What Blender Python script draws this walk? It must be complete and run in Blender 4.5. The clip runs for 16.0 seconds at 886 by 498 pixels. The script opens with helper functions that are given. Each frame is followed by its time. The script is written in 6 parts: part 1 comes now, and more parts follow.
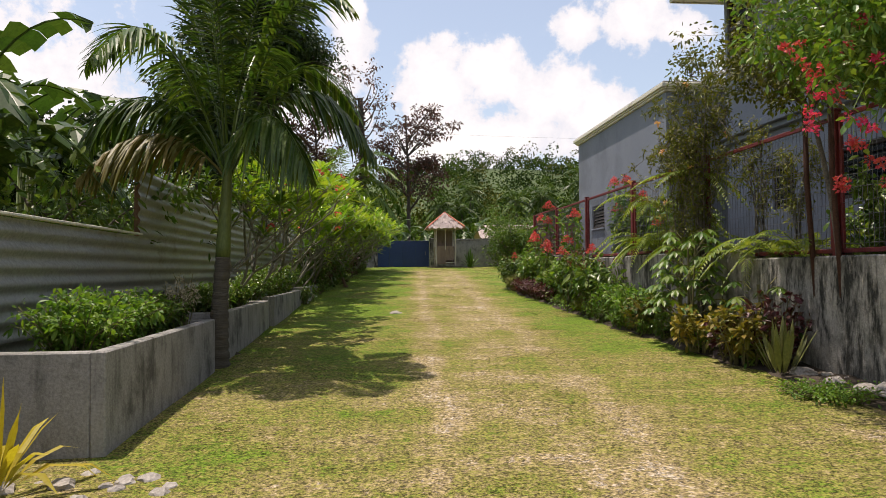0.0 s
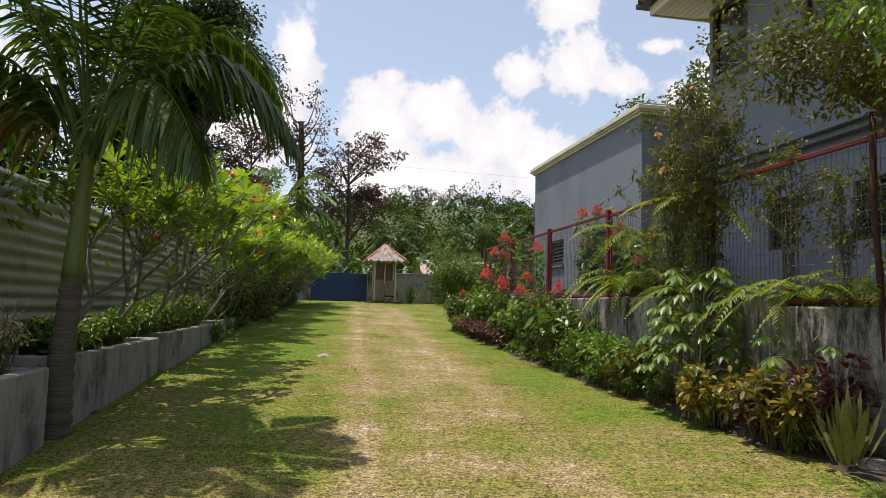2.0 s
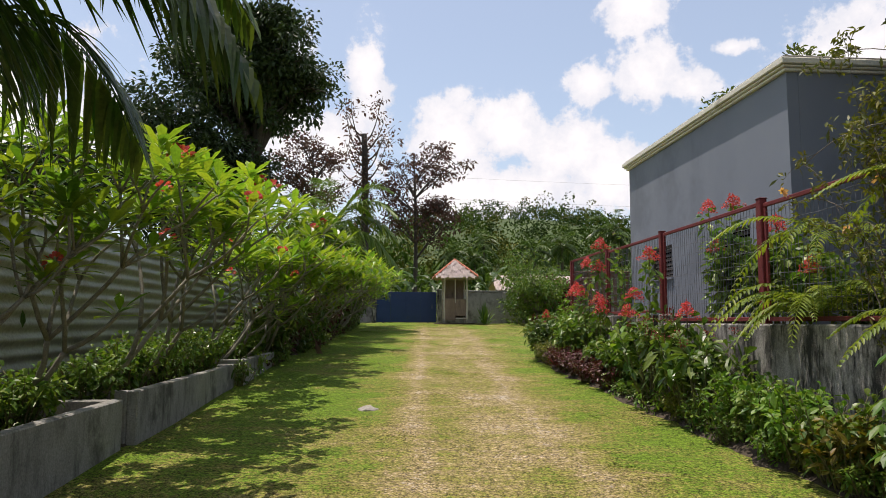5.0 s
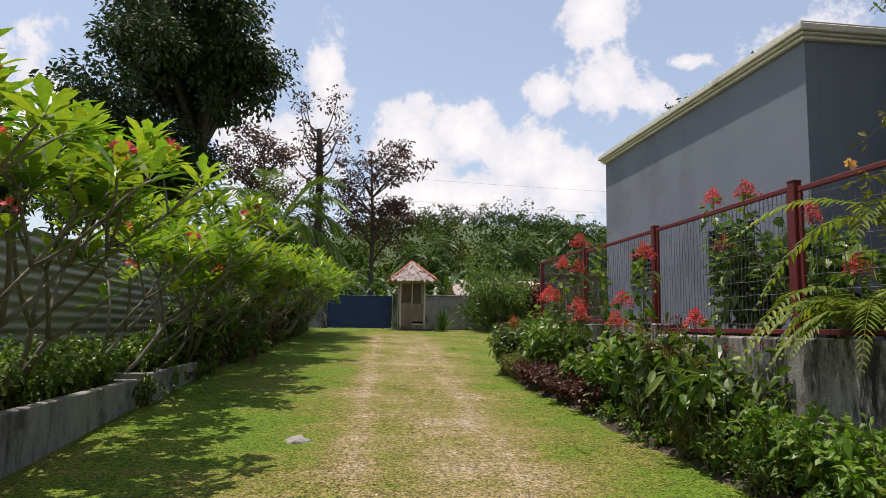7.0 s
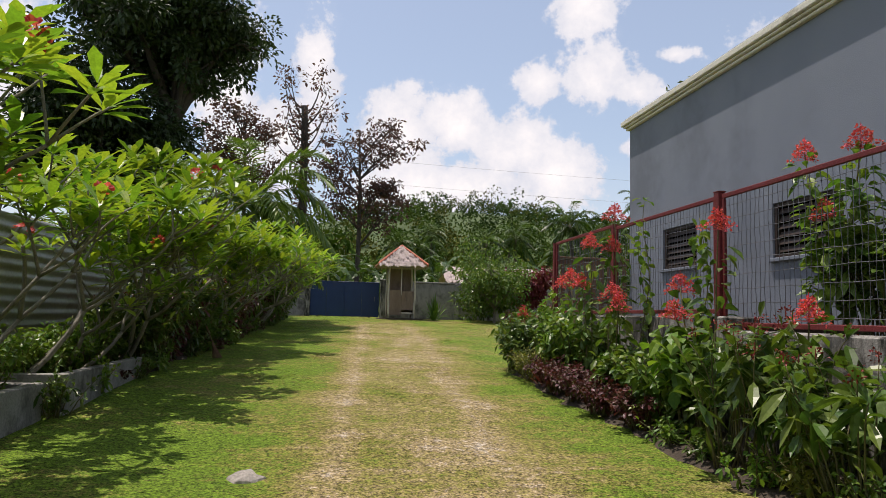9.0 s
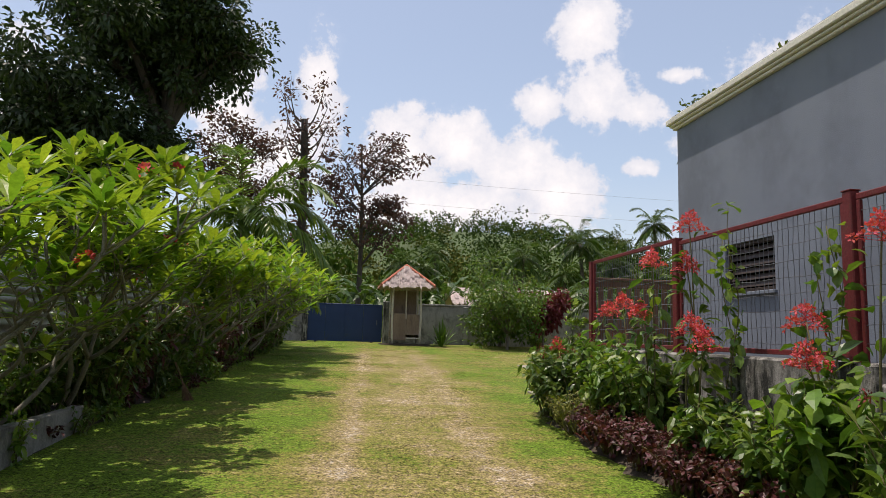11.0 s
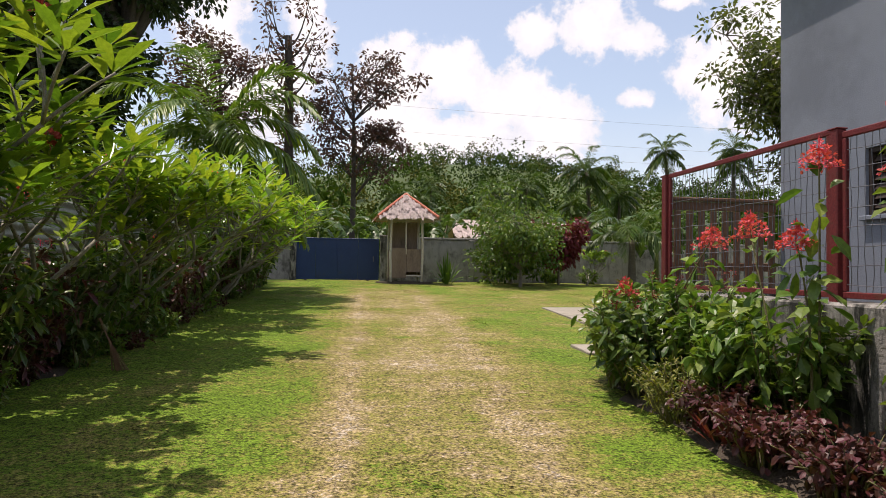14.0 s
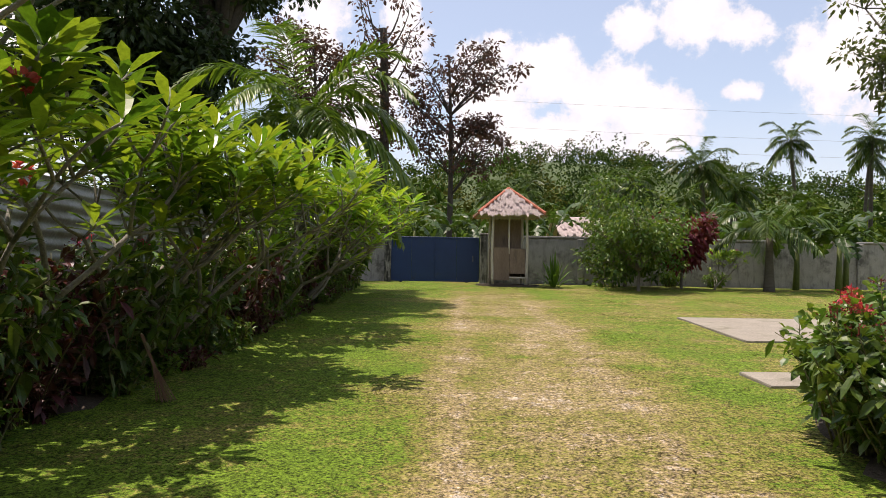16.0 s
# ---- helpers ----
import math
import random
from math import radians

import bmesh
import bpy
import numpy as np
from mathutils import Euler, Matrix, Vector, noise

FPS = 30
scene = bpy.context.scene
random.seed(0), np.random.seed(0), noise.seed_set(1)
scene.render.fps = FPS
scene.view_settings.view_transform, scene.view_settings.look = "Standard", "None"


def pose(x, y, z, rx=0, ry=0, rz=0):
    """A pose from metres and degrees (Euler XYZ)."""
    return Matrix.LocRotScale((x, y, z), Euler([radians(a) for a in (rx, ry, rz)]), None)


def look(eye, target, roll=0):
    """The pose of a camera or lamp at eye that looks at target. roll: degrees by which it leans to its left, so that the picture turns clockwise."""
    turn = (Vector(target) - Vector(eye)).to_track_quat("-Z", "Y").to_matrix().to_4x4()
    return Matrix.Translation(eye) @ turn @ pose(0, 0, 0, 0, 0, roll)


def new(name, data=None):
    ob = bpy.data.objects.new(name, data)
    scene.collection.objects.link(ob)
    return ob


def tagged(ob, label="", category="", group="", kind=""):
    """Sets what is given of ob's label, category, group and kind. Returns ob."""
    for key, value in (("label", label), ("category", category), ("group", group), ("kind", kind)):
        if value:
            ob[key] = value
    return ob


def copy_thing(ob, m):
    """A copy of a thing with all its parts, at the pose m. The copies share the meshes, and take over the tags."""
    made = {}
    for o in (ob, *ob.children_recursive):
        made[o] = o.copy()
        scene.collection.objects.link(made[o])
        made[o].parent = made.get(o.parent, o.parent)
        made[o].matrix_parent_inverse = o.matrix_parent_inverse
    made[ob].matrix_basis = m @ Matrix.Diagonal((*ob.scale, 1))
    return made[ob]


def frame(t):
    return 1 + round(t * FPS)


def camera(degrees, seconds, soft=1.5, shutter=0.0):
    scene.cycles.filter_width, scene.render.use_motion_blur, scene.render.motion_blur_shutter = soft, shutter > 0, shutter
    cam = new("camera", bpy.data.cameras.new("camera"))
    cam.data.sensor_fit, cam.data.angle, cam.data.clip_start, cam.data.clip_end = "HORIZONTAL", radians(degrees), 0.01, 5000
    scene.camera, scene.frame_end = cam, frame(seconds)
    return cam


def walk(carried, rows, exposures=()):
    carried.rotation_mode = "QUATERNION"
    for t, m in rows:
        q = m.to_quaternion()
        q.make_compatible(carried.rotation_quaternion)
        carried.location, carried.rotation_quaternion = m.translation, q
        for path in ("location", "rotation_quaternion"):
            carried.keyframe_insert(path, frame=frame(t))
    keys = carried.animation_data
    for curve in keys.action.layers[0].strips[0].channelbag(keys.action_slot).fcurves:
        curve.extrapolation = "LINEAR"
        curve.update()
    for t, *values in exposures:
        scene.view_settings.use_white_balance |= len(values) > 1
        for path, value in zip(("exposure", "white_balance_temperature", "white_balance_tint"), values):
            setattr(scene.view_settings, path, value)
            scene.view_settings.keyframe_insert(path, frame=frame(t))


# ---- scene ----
cam = camera(65.0, 16.0, soft=0.55)
METRES, EYE, TILT, LEAN, TURN = 16.7, 1.5, 0.0, 0.0, -5.3
ROWS = [
    (0.0, 0.0, 0.0, 0.0, 0.02, 1.74, 0.5),
    (0.5, 0.001, 0.0316, -0.0015, -3.4, 2.51, -1.28),
    (1.0, -0.0013, 0.063, -0.0036, -3.59, 4.49, -2.98),
    (1.5, -0.003, 0.101, -0.0017, -4.48, 4.06, -2.09),
    (2.0, -0.0033, 0.1386, 0.001, -5.14, 4.78, -1.55),
    (2.5, -0.0034, 0.1769, 0.0032, -8.45, 5.97, -1.99),
    (3.0, -0.0003, 0.2108, 0.0018, -5.43, 5.47, -1.57),
    (3.5, 0.002, 0.2462, 0.003, -5.49, 5.29, -1.29),
    (4.0, 0.0033, 0.2824, 0.0103, -1.43, 2.8, -1.76),
    (4.2, 0.004, 0.2925, 0.0128, 1.07, 5.35, -0.3),
    (6.3, 0.0118, 0.4045, 0.0167, 0.09, 6.56, -0.15),
    (6.5, 0.0113, 0.416, 0.017, -0.98, 7.26, -0.18),
    (7.0, 0.009, 0.4459, 0.0178, -2.53, 6.41, -0.88),
    (7.5, 0.0095, 0.478, 0.0177, -1.42, 5.91, -2.06),
    (8.0, 0.0071, 0.5119, 0.0171, -4.81, 5.4, -1.4),
    (8.5, 0.0053, 0.5471, 0.0175, -3.92, 6.06, -1.07),
    (8.7, 0.0046, 0.5597, 0.0178, -3.73, 5.41, -1.4),
    (10.8, -0.0013, 0.6893, 0.0296, -3.29, 7.44, -1.4),
    (11.0, -0.002, 0.7018, 0.0303, -3.43, 7.16, -1.52),
    (11.5, -0.0043, 0.7334, 0.032, -2.68, 6.77, -2.89),
    (12.0, -0.0082, 0.7626, 0.0303, -0.91, 0.22, -1.61),
    (12.5, -0.0094, 0.7921, 0.0331, -1.94, 0.46, -0.51),
    (13.0, -0.008, 0.8197, 0.0343, -2.48, 0.48, -1.39),
    (13.5, -0.0121, 0.8493, 0.0352, -3.32, 0.9, -1.12),
    (14.0, -0.012, 0.877, 0.0352, -3.88, 1.78, -0.86),
    (14.5, -0.014, 0.907, 0.0381, -3.9, 0.92, -1.22),
    (15.0, -0.0181, 0.9356, 0.0378, -3.45, 0.68, -0.11),
    (15.5, -0.0192, 0.9661, 0.0378, 1.21, 1.04, -0.8),
    (16.0, -0.0246, 0.9944, 0.0372, 3.94, 1.66, -1.03),
]
walk(cam, [(t, pose(0, 0, EYE, TILT, LEAN, TURN) @ pose(METRES * x, METRES * y, METRES * z, 90 + pitch, roll, yaw)) for t, x, y, z, yaw, pitch, roll in ROWS],
     exposures=[(t, s, k, q) for t, s, k, q in ((0.0, 0.22, 7100, 18), (2.5, 0.16, 6900, 16), (4.0, 0.18, 6900, 16), (7.0, 0.05, 6800, 17), (8.6, 0.03, 6800, 17), (11.2, 0.08, 6850, 17), (12.3, 0.22, 6950, 20), (14.0, 0.25, 7000, 20), (16.0, 0.29, 7050, 21))])

# ---- sun, sky, exposure ----
SUN_TO = Vector((-0.20, 0.11, 0.97)).normalized()
sun = new("sun", bpy.data.lights.new("sun", "SUN"))
sun.data.energy, sun.data.angle, sun.data.color = 4.4, radians(0.6), (1.0, 0.955, 0.88)
sun.matrix_world = look((0, 0, 60), Vector((0, 0, 60)) - SUN_TO)

world = bpy.data.worlds.new("sky")
scene.world = world
world.use_nodes = True
wt = world.node_tree
wn, wl = wt.nodes, wt.links
wn.clear()


def wmath(op, a, b=None, c=None, clamp=False):
    n = wn.new("ShaderNodeMath")
    n.operation, n.use_clamp = op, clamp
    for i, v in enumerate((a, b, c)):
        if v is None:
            continue
        if isinstance(v, (int, float)):
            n.inputs[i].default_value = v
        else:
            wl.new(v, n.inputs[i])
    return n.outputs[0]


sky = wn.new("ShaderNodeTexSky")
sky.sky_type, sky.sun_disc = "NISHITA", False
sky.sun_elevation = math.asin(SUN_TO.z)
sky.sun_rotation = math.atan2(SUN_TO.x, SUN_TO.y)
sky.air_density, sky.dust_density, sky.ozone_density = 1.0, 1.6, 1.0
tc = wn.new("ShaderNodeTexCoord")
sep = wn.new("ShaderNodeSeparateXYZ")
wl.new(tc.outputs["Generated"], sep.inputs[0])
az = wmath("MULTIPLY", wmath("ARCTAN2", sep.outputs[0], sep.outputs[1]), 180 / math.pi)
el = wmath("MULTIPLY", wmath("ARCSINE", sep.outputs[2]), 180 / math.pi)
comb = wn.new("ShaderNodeCombineXYZ")
wl.new(az, comb.inputs[0]), wl.new(el, comb.inputs[1])


def wnoise(scale, detail, rough=0.6):
    n = wn.new("ShaderNodeTexNoise")
    n.inputs["Scale"].default_value, n.inputs["Detail"].default_value, n.inputs["Roughness"].default_value = scale, detail, rough
    wl.new(tc.outputs["Generated"], n.inputs["Vector"])
    return n.outputs["Fac"]


# cumulus heaps: bearing, height, half width, half height in degrees
CLOUDS = [(5, 14.5, 4.5, 4.2), (9.5, 15.5, 4, 3.2), (14, 13.5, 5, 3.6), (18, 11.5, 4.5, 3.2), (10, 10.5, 11, 3),
          (-2.2, 19, 2.4, 6), (-4.5, 14, 5, 4), (-9, 17, 4, 7), (21, 19.3, 4.2, 3.2), (24.5, 18, 3, 2), (16.5, 19, 2.6, 2.2),
          (20, 24.5, 3.2, 2.8), (27.5, 20.6, 2.2, 0.8), (32, 15.5, 5, 5.5), (37, 19, 5, 6), (24.6, 13.7, 2.0, 1.3), (45, 14, 9, 8), (-30, 14, 14, 8)]
heap = None
for a, e, ra, re in CLOUDS:
    mp = wn.new("ShaderNodeMapping")
    mp.vector_type = "TEXTURE"
    mp.inputs["Location"].default_value = (a, e, 0)
    mp.inputs["Scale"].default_value = (ra, re, 1)
    wl.new(comb.outputs[0], mp.inputs["Vector"])
    ln = wn.new("ShaderNodeVectorMath")
    ln.operation = "LENGTH"
    wl.new(mp.outputs[0], ln.inputs[0])
    heap = ln.outputs["Value"] if heap is None else wmath("SMOOTH_MIN", heap, ln.outputs["Value"], 0.25)
puff = wmath("ADD", wmath("MULTIPLY", wmath("SUBTRACT", wnoise(9, 8, 0.62), 0.5), 2.1), wmath("MULTIPLY", wmath("SUBTRACT", wnoise(38, 7, 0.62), 0.5), 1.2))
body_of = wmath("ADD", wmath("SUBTRACT", 0.95, heap), puff)
rag = wmath("MULTIPLY", wmath("ADD", body_of, 0.04), 3.2, clamp=True)
wide = wmath("MULTIPLY", wmath("SUBTRACT", wnoise(2.3, 9, 0.6), 0.42), 5.0, clamp=True)   # loose cloud over the rest of the sky, thickened to lift the ambient light
away = wmath("MULTIPLY", wmath("SUBTRACT", wmath("ABSOLUTE", wmath("SUBTRACT", az, 14)), 48), 0.05, clamp=True)
# unseen cloud added overhead to brighten the shaded parts
away = wmath("MAXIMUM", away, wmath("MULTIPLY", wmath("SUBTRACT", el, 30), 0.06, clamp=True))
veil = wmath("MAXIMUM", wmath("MULTIPLY", wmath("SUBTRACT", 20.0, el), 0.045, clamp=True), 0.3)
cover = wmath("MAXIMUM", wmath("MAXIMUM", rag, wmath("MULTIPLY", wide, away)), wmath("MULTIPLY", veil, 0.75))
cover = wmath("MULTIPLY", cover, wmath("MULTIPLY", wmath("ADD", el, 1.0), 0.5, clamp=True))
tone = wn.new("ShaderNodeValToRGB")
tone.color_ramp.elements[0].position, tone.color_ramp.elements[0].color = 0.25, (0.66, 0.72, 0.82, 1)
tone.color_ramp.elements[1].position, tone.color_ramp.elements[1].color = 0.85, (1.0, 1.0, 1.0, 1)
wl.new(wmath("ADD", wmath("MULTIPLY", body_of, 0.5), wmath("MULTIPLY", wnoise(14, 5), 0.55)), tone.inputs[0])
skyc = wn.new("ShaderNodeMix")
skyc.data_type, skyc.blend_type = "RGBA", "MULTIPLY"
skyc.inputs[0].default_value = 1.0
wl.new(sky.outputs[0], skyc.inputs[6])
SKY_STRENGTH, CLOUD = 0.158, 1.0
skyc.inputs[7].default_value = (SKY_STRENGTH * 1.05, SKY_STRENGTH * 1.08, SKY_STRENGTH * 1.03, 1)
cl = wn.new("ShaderNodeMix")
cl.data_type, cl.blend_type = "RGBA", "MULTIPLY"
cl.inputs[0].default_value = 1.0
wl.new(tone.outputs[0], cl.inputs[6])
cl.inputs[7].default_value = (CLOUD, CLOUD, CLOUD, 1)
mixc = wn.new("ShaderNodeMix")
mixc.data_type = "RGBA"
wl.new(cover, mixc.inputs[0]), wl.new(skyc.outputs[2], mixc.inputs[6]), wl.new(cl.outputs[2], mixc.inputs[7])
bg = wn.new("ShaderNodeBackground")
wl.new(mixc.outputs[2], bg.inputs[0])
wo = wn.new("ShaderNodeOutputWorld")
wl.new(bg.outputs[0], wo.inputs[0])


# ---- materials ----
def mat(name, a, b, rough=0.8, scale=6.0, fine=60.0, bump=0.3, metal=0.0, spec=0.3, dirt=None, dirt_scale=2.0, dirt_at=0.55, stretch=(1, 1, 1), vary=0.0, thin=0.0, streak=None):
    """Two colours mixed by coarse and fine grain, a third as stains, relief by the fine grain; thin lets light pass."""
    m = bpy.data.materials.new(name)
    m.use_nodes = True
    nt = m.node_tree
    N, K = nt.nodes, nt.links
    p = N["Principled BSDF"]
    p.inputs["Roughness"].default_value, p.inputs["Metallic"].default_value = rough, metal
    p.inputs["Specular IOR Level"].default_value = spec
    t = N.new("ShaderNodeTexCoord")
    mp = N.new("ShaderNodeMapping")
    mp.inputs["Scale"].default_value = stretch
    K.new(t.outputs["Object"], mp.inputs[0])

    def tex(s, d=5, r=0.6):
        n = N.new("ShaderNodeTexNoise")
        n.inputs["Scale"].default_value, n.inputs["Detail"].default_value, n.inputs["Roughness"].default_value = s, d, r
        K.new(mp.outputs[0], n.inputs["Vector"])
        return n.outputs["Fac"]

    def mixed(f, x, y, blend="MIX"):
        n = N.new("ShaderNodeMix")
        n.data_type, n.blend_type = "RGBA", blend
        for s, v in ((0, f), (6, x), (7, y)):
            if isinstance(v, (int, float)):
                n.inputs[s].default_value = v
            elif isinstance(v, tuple):
                n.inputs[s].default_value = (*v, 1)
            else:
                K.new(v, n.inputs[s])
        return n.outputs[2]

    def ramp(f, lo, hi):
        n = N.new("ShaderNodeMapRange")
        n.inputs[1].default_value, n.inputs[2].default_value = lo, hi
        K.new(f, n.inputs[0])
        return n.outputs[0]

    f1, f2 = tex(scale), tex(fine, 3)
    c = mixed(ramp(f1, 0.3, 0.7), a, b)
    c = mixed(0.35, c, mixed(ramp(f2, 0.3, 0.7), tuple(v * 0.55 for v in a), tuple(min(1, v * 1.35) for v in b)))
    if dirt:
        c = mixed(ramp(tex(dirt_scale, 8, 0.7), dirt_at, dirt_at + 0.14), c, dirt)
    if streak:   # run-off stains: long thin drips, broken up by a coarse patchiness
        lo, hi, amount, paint = streak
        mp2 = N.new("ShaderNodeMapping")
        mp2.inputs["Scale"].default_value = (3.0, 3.0, 0.75)
        K.new(t.outputs["Object"], mp2.inputs[0])
        drip = N.new("ShaderNodeTexNoise")
        drip.inputs["Scale"].default_value, drip.inputs["Detail"].default_value, drip.inputs["Roughness"].default_value = 2.0, 7, 0.72
        K.new(mp2.outputs[0], drip.inputs["Vector"])
        f = N.new("ShaderNodeMath")
        f.operation = "MULTIPLY"
        K.new(ramp(drip.outputs["Fac"], lo, hi), f.inputs[0]), K.new(ramp(tex(1.1, 5, 0.65), 0.30, 0.30 + 0.35 / amount), f.inputs[1])
        c = mixed(f.outputs[0], c, paint)
    if vary:
        g = N.new("ShaderNodeNewGeometry")
        o = N.new("ShaderNodeObjectInfo")
        ad = N.new("ShaderNodeMath")
        ad.operation = "ADD"
        K.new(g.outputs["Random Per Island"], ad.inputs[0]), K.new(o.outputs["Random"], ad.inputs[1])
        h = N.new("ShaderNodeHueSaturation")
        v1 = N.new("ShaderNodeMapRange")
        v1.inputs[2].default_value, v1.inputs[3].default_value, v1.inputs[4].default_value = 2.0, 1 - vary, 1 + vary
        K.new(ad.outputs[0], v1.inputs[0]), K.new(v1.outputs[0], h.inputs["Value"])
        v2 = N.new("ShaderNodeMapRange")
        v2.inputs[3].default_value, v2.inputs[4].default_value = 0.5 + 0.06 * vary, 0.5 - 0.06 * vary
        K.new(g.outputs["Random Per Island"], v2.inputs[0]), K.new(v2.outputs[0], h.inputs["Hue"])
        K.new(c, h.inputs["Color"])
        c = h.outputs[0]
    K.new(c, p.inputs["Base Color"])
    if bump:
        bp = N.new("ShaderNodeBump")
        bp.inputs["Strength"].default_value, bp.inputs["Distance"].default_value = bump, 0.02
        K.new(f2, bp.inputs["Height"]), K.new(bp.outputs[0], p.inputs["Normal"])
    if thin:
        tr = N.new("ShaderNodeBsdfTranslucent")
        tc2 = mixed(1.0, c, (1.4, 1.5, 0.62), "MULTIPLY")
        K.new(tc2, tr.inputs[0])
        ms = N.new("ShaderNodeMixShader")
        ms.inputs[0].default_value = thin
        K.new(p.outputs[0], ms.inputs[1]), K.new(tr.outputs[0], ms.inputs[2])
        K.new(ms.outputs[0], N["Material Output"].inputs[0])
    return m


def leafy(name, a, b, rough=0.45, thin=0.35, vary=0.35, spec=0.35):
    return mat(name, a, b, rough, 2.0, 30.0, 0.0, spec=spec, vary=vary, thin=thin)


def lawn_material(name="turf", thin=0.0):
    """Short tropical turf: green at the shaded side, straw-coloured and worn along the wheel tracks."""
    m = bpy.data.materials.new(name)
    m.use_nodes = True
    nt = m.node_tree
    N, K = nt.nodes, nt.links
    p = N["Principled BSDF"]
    p.inputs["Roughness"].default_value, p.inputs["Specular IOR Level"].default_value = 0.9, 0.15
    t = N.new("ShaderNodeTexCoord")
    s = N.new("ShaderNodeSeparateXYZ")
    K.new(t.outputs["Object"], s.inputs[0])

    def val(op, a, b=None, c=None, clamp=False):
        n = N.new("ShaderNodeMath")
        n.operation, n.use_clamp = op, clamp
        for i, v in enumerate((a, b, c)):
            if v is None:
                continue
            if isinstance(v, (int, float)):
                n.inputs[i].default_value = v
            else:
                K.new(v, n.inputs[i])
        return n.outputs[0]

    def tex(sc, d=5, r=0.6, st=(1, 1, 1)):
        mp = N.new("ShaderNodeMapping")
        mp.inputs["Scale"].default_value = st
        K.new(t.outputs["Object"], mp.inputs[0])
        n = N.new("ShaderNodeTexNoise")
        n.inputs["Scale"].default_value, n.inputs["Detail"].default_value, n.inputs["Roughness"].default_value = sc, d, r
        K.new(mp.outputs[0], n.inputs["Vector"])
        return n.outputs["Fac"]

    def mixed(f, x, y):
        n = N.new("ShaderNodeMix")
        n.data_type = "RGBA"
        for k, v in ((0, f), (6, x), (7, y)):
            if isinstance(v, (int, float)):
                n.inputs[k].default_value = v
            elif isinstance(v, tuple):
                n.inputs[k].default_value = (*v, 1)
            else:
                K.new(v, n.inputs[k])
        return n.outputs[2]

    def band(x, c, w):  # 1 at c, 0 beyond w
        return val("SUBTRACT", 1.0, val("DIVIDE", val("ABSOLUTE", val("SUBTRACT", x, c)), w), clamp=True)

    # x measured across the drive; the wheel tracks drift with the walk
    wob = val("MULTIPLY", val("SUBTRACT", tex(0.35, 3), 0.5), 0.9)
    y = s.outputs[1]
    x = val("ADD", val("SUBTRACT", s.outputs[0], val("MULTIPLY_ADD", y, 0.052, 0.95)), wob)
    near = val("DIVIDE", val("SUBTRACT", 15.0, y), 12.0, clamp=True)
    wear = val("MAXIMUM", val("MAXIMUM", val("MULTIPLY", band(x, -0.72, 0.6), 0.92), val("MULTIPLY", band(x, 0.72, 0.85), 0.92)), val("MULTIPLY", band(x, 0.15, 2.0), 0.78))
    far = val("DIVIDE", val("SUBTRACT", 37.0, y), 6.0, clamp=True)
    wear = val("MULTIPLY", wear, val("MULTIPLY_ADD", far, 0.75, 0.25))
    wear = val("MAXIMUM", wear, val("MULTIPLY", near, 0.62))
    beyond = val("DIVIDE", val("SUBTRACT", s.outputs[0], 3.0), 2.0, clamp=True)
    wear = val("MAXIMUM", wear, val("MULTIPLY", beyond, 0.25))
    patch = val("MULTIPLY", val("SUBTRACT", tex(0.9, 6, 0.65), 0.5), 2.1)
    speck = val("ADD", val("MULTIPLY", val("SUBTRACT", tex(7.0, 6, 0.7), 0.5), 1.3), val("MULTIPLY", val("SUBTRACT", tex(28.0, 4, 0.7), 0.5), 1.7))
    rows = val("MULTIPLY", val("SUBTRACT", tex(2.2, 4, 0.6, (0.35, 1.6, 1)), 0.5), 1.0)
    dry = val("ADD", val("ADD", wear, patch), val("ADD", speck, rows))
    green = mixed(tex(3.0), (0.062, 0.115, 0.010), (0.125, 0.19, 0.018))
    olive = mixed(tex(5.0), (0.125, 0.13, 0.026), (0.205, 0.18, 0.048))
    straw = mixed(tex(11.0), (0.18, 0.132, 0.058), (0.34, 0.265, 0.145))
    c = mixed(val("MULTIPLY", val("SUBTRACT", dry, 0.02), 2.6, clamp=True), green, olive)
    c = mixed(val("MULTIPLY", val("SUBTRACT", dry, 0.46), 2.0, clamp=True), c, straw)
    bare = val("MULTIPLY", val("SUBTRACT", val("ADD", dry, val("MULTIPLY", speck, 0.6)), 1.12), 3.0, clamp=True)
    c = mixed(bare, c, mixed(tex(25.0), (0.30, 0.25, 0.19), (0.46, 0.41, 0.34)))
    fine = tex(52.0, 4, 0.75)
    clod = tex(17.0, 3, 0.7)
    tuft = tex(30.0, 2, 0.6)
    dark = val("MULTIPLY_ADD", fine, 7.0, val("MULTIPLY_ADD", clod, 2.6, val("MULTIPLY_ADD", tuft, 2.2, -4.8)))
    dark = val("MINIMUM", val("MAXIMUM", dark, 0.25), 2.1)
    hs = N.new("ShaderNodeHueSaturation")
    K.new(c, hs.inputs["Color"]), K.new(dark, hs.inputs["Value"])
    K.new(hs.outputs[0], p.inputs["Base Color"])
    bp = N.new("ShaderNodeBump")
    bp.inputs["Strength"].default_value, bp.inputs["Distance"].default_value = 0.7, 0.03
    K.new(val("ADD", fine, val("MULTIPLY", tex(14.0), 1.5)), bp.inputs["Height"]), K.new(bp.outputs[0], p.inputs["Normal"])
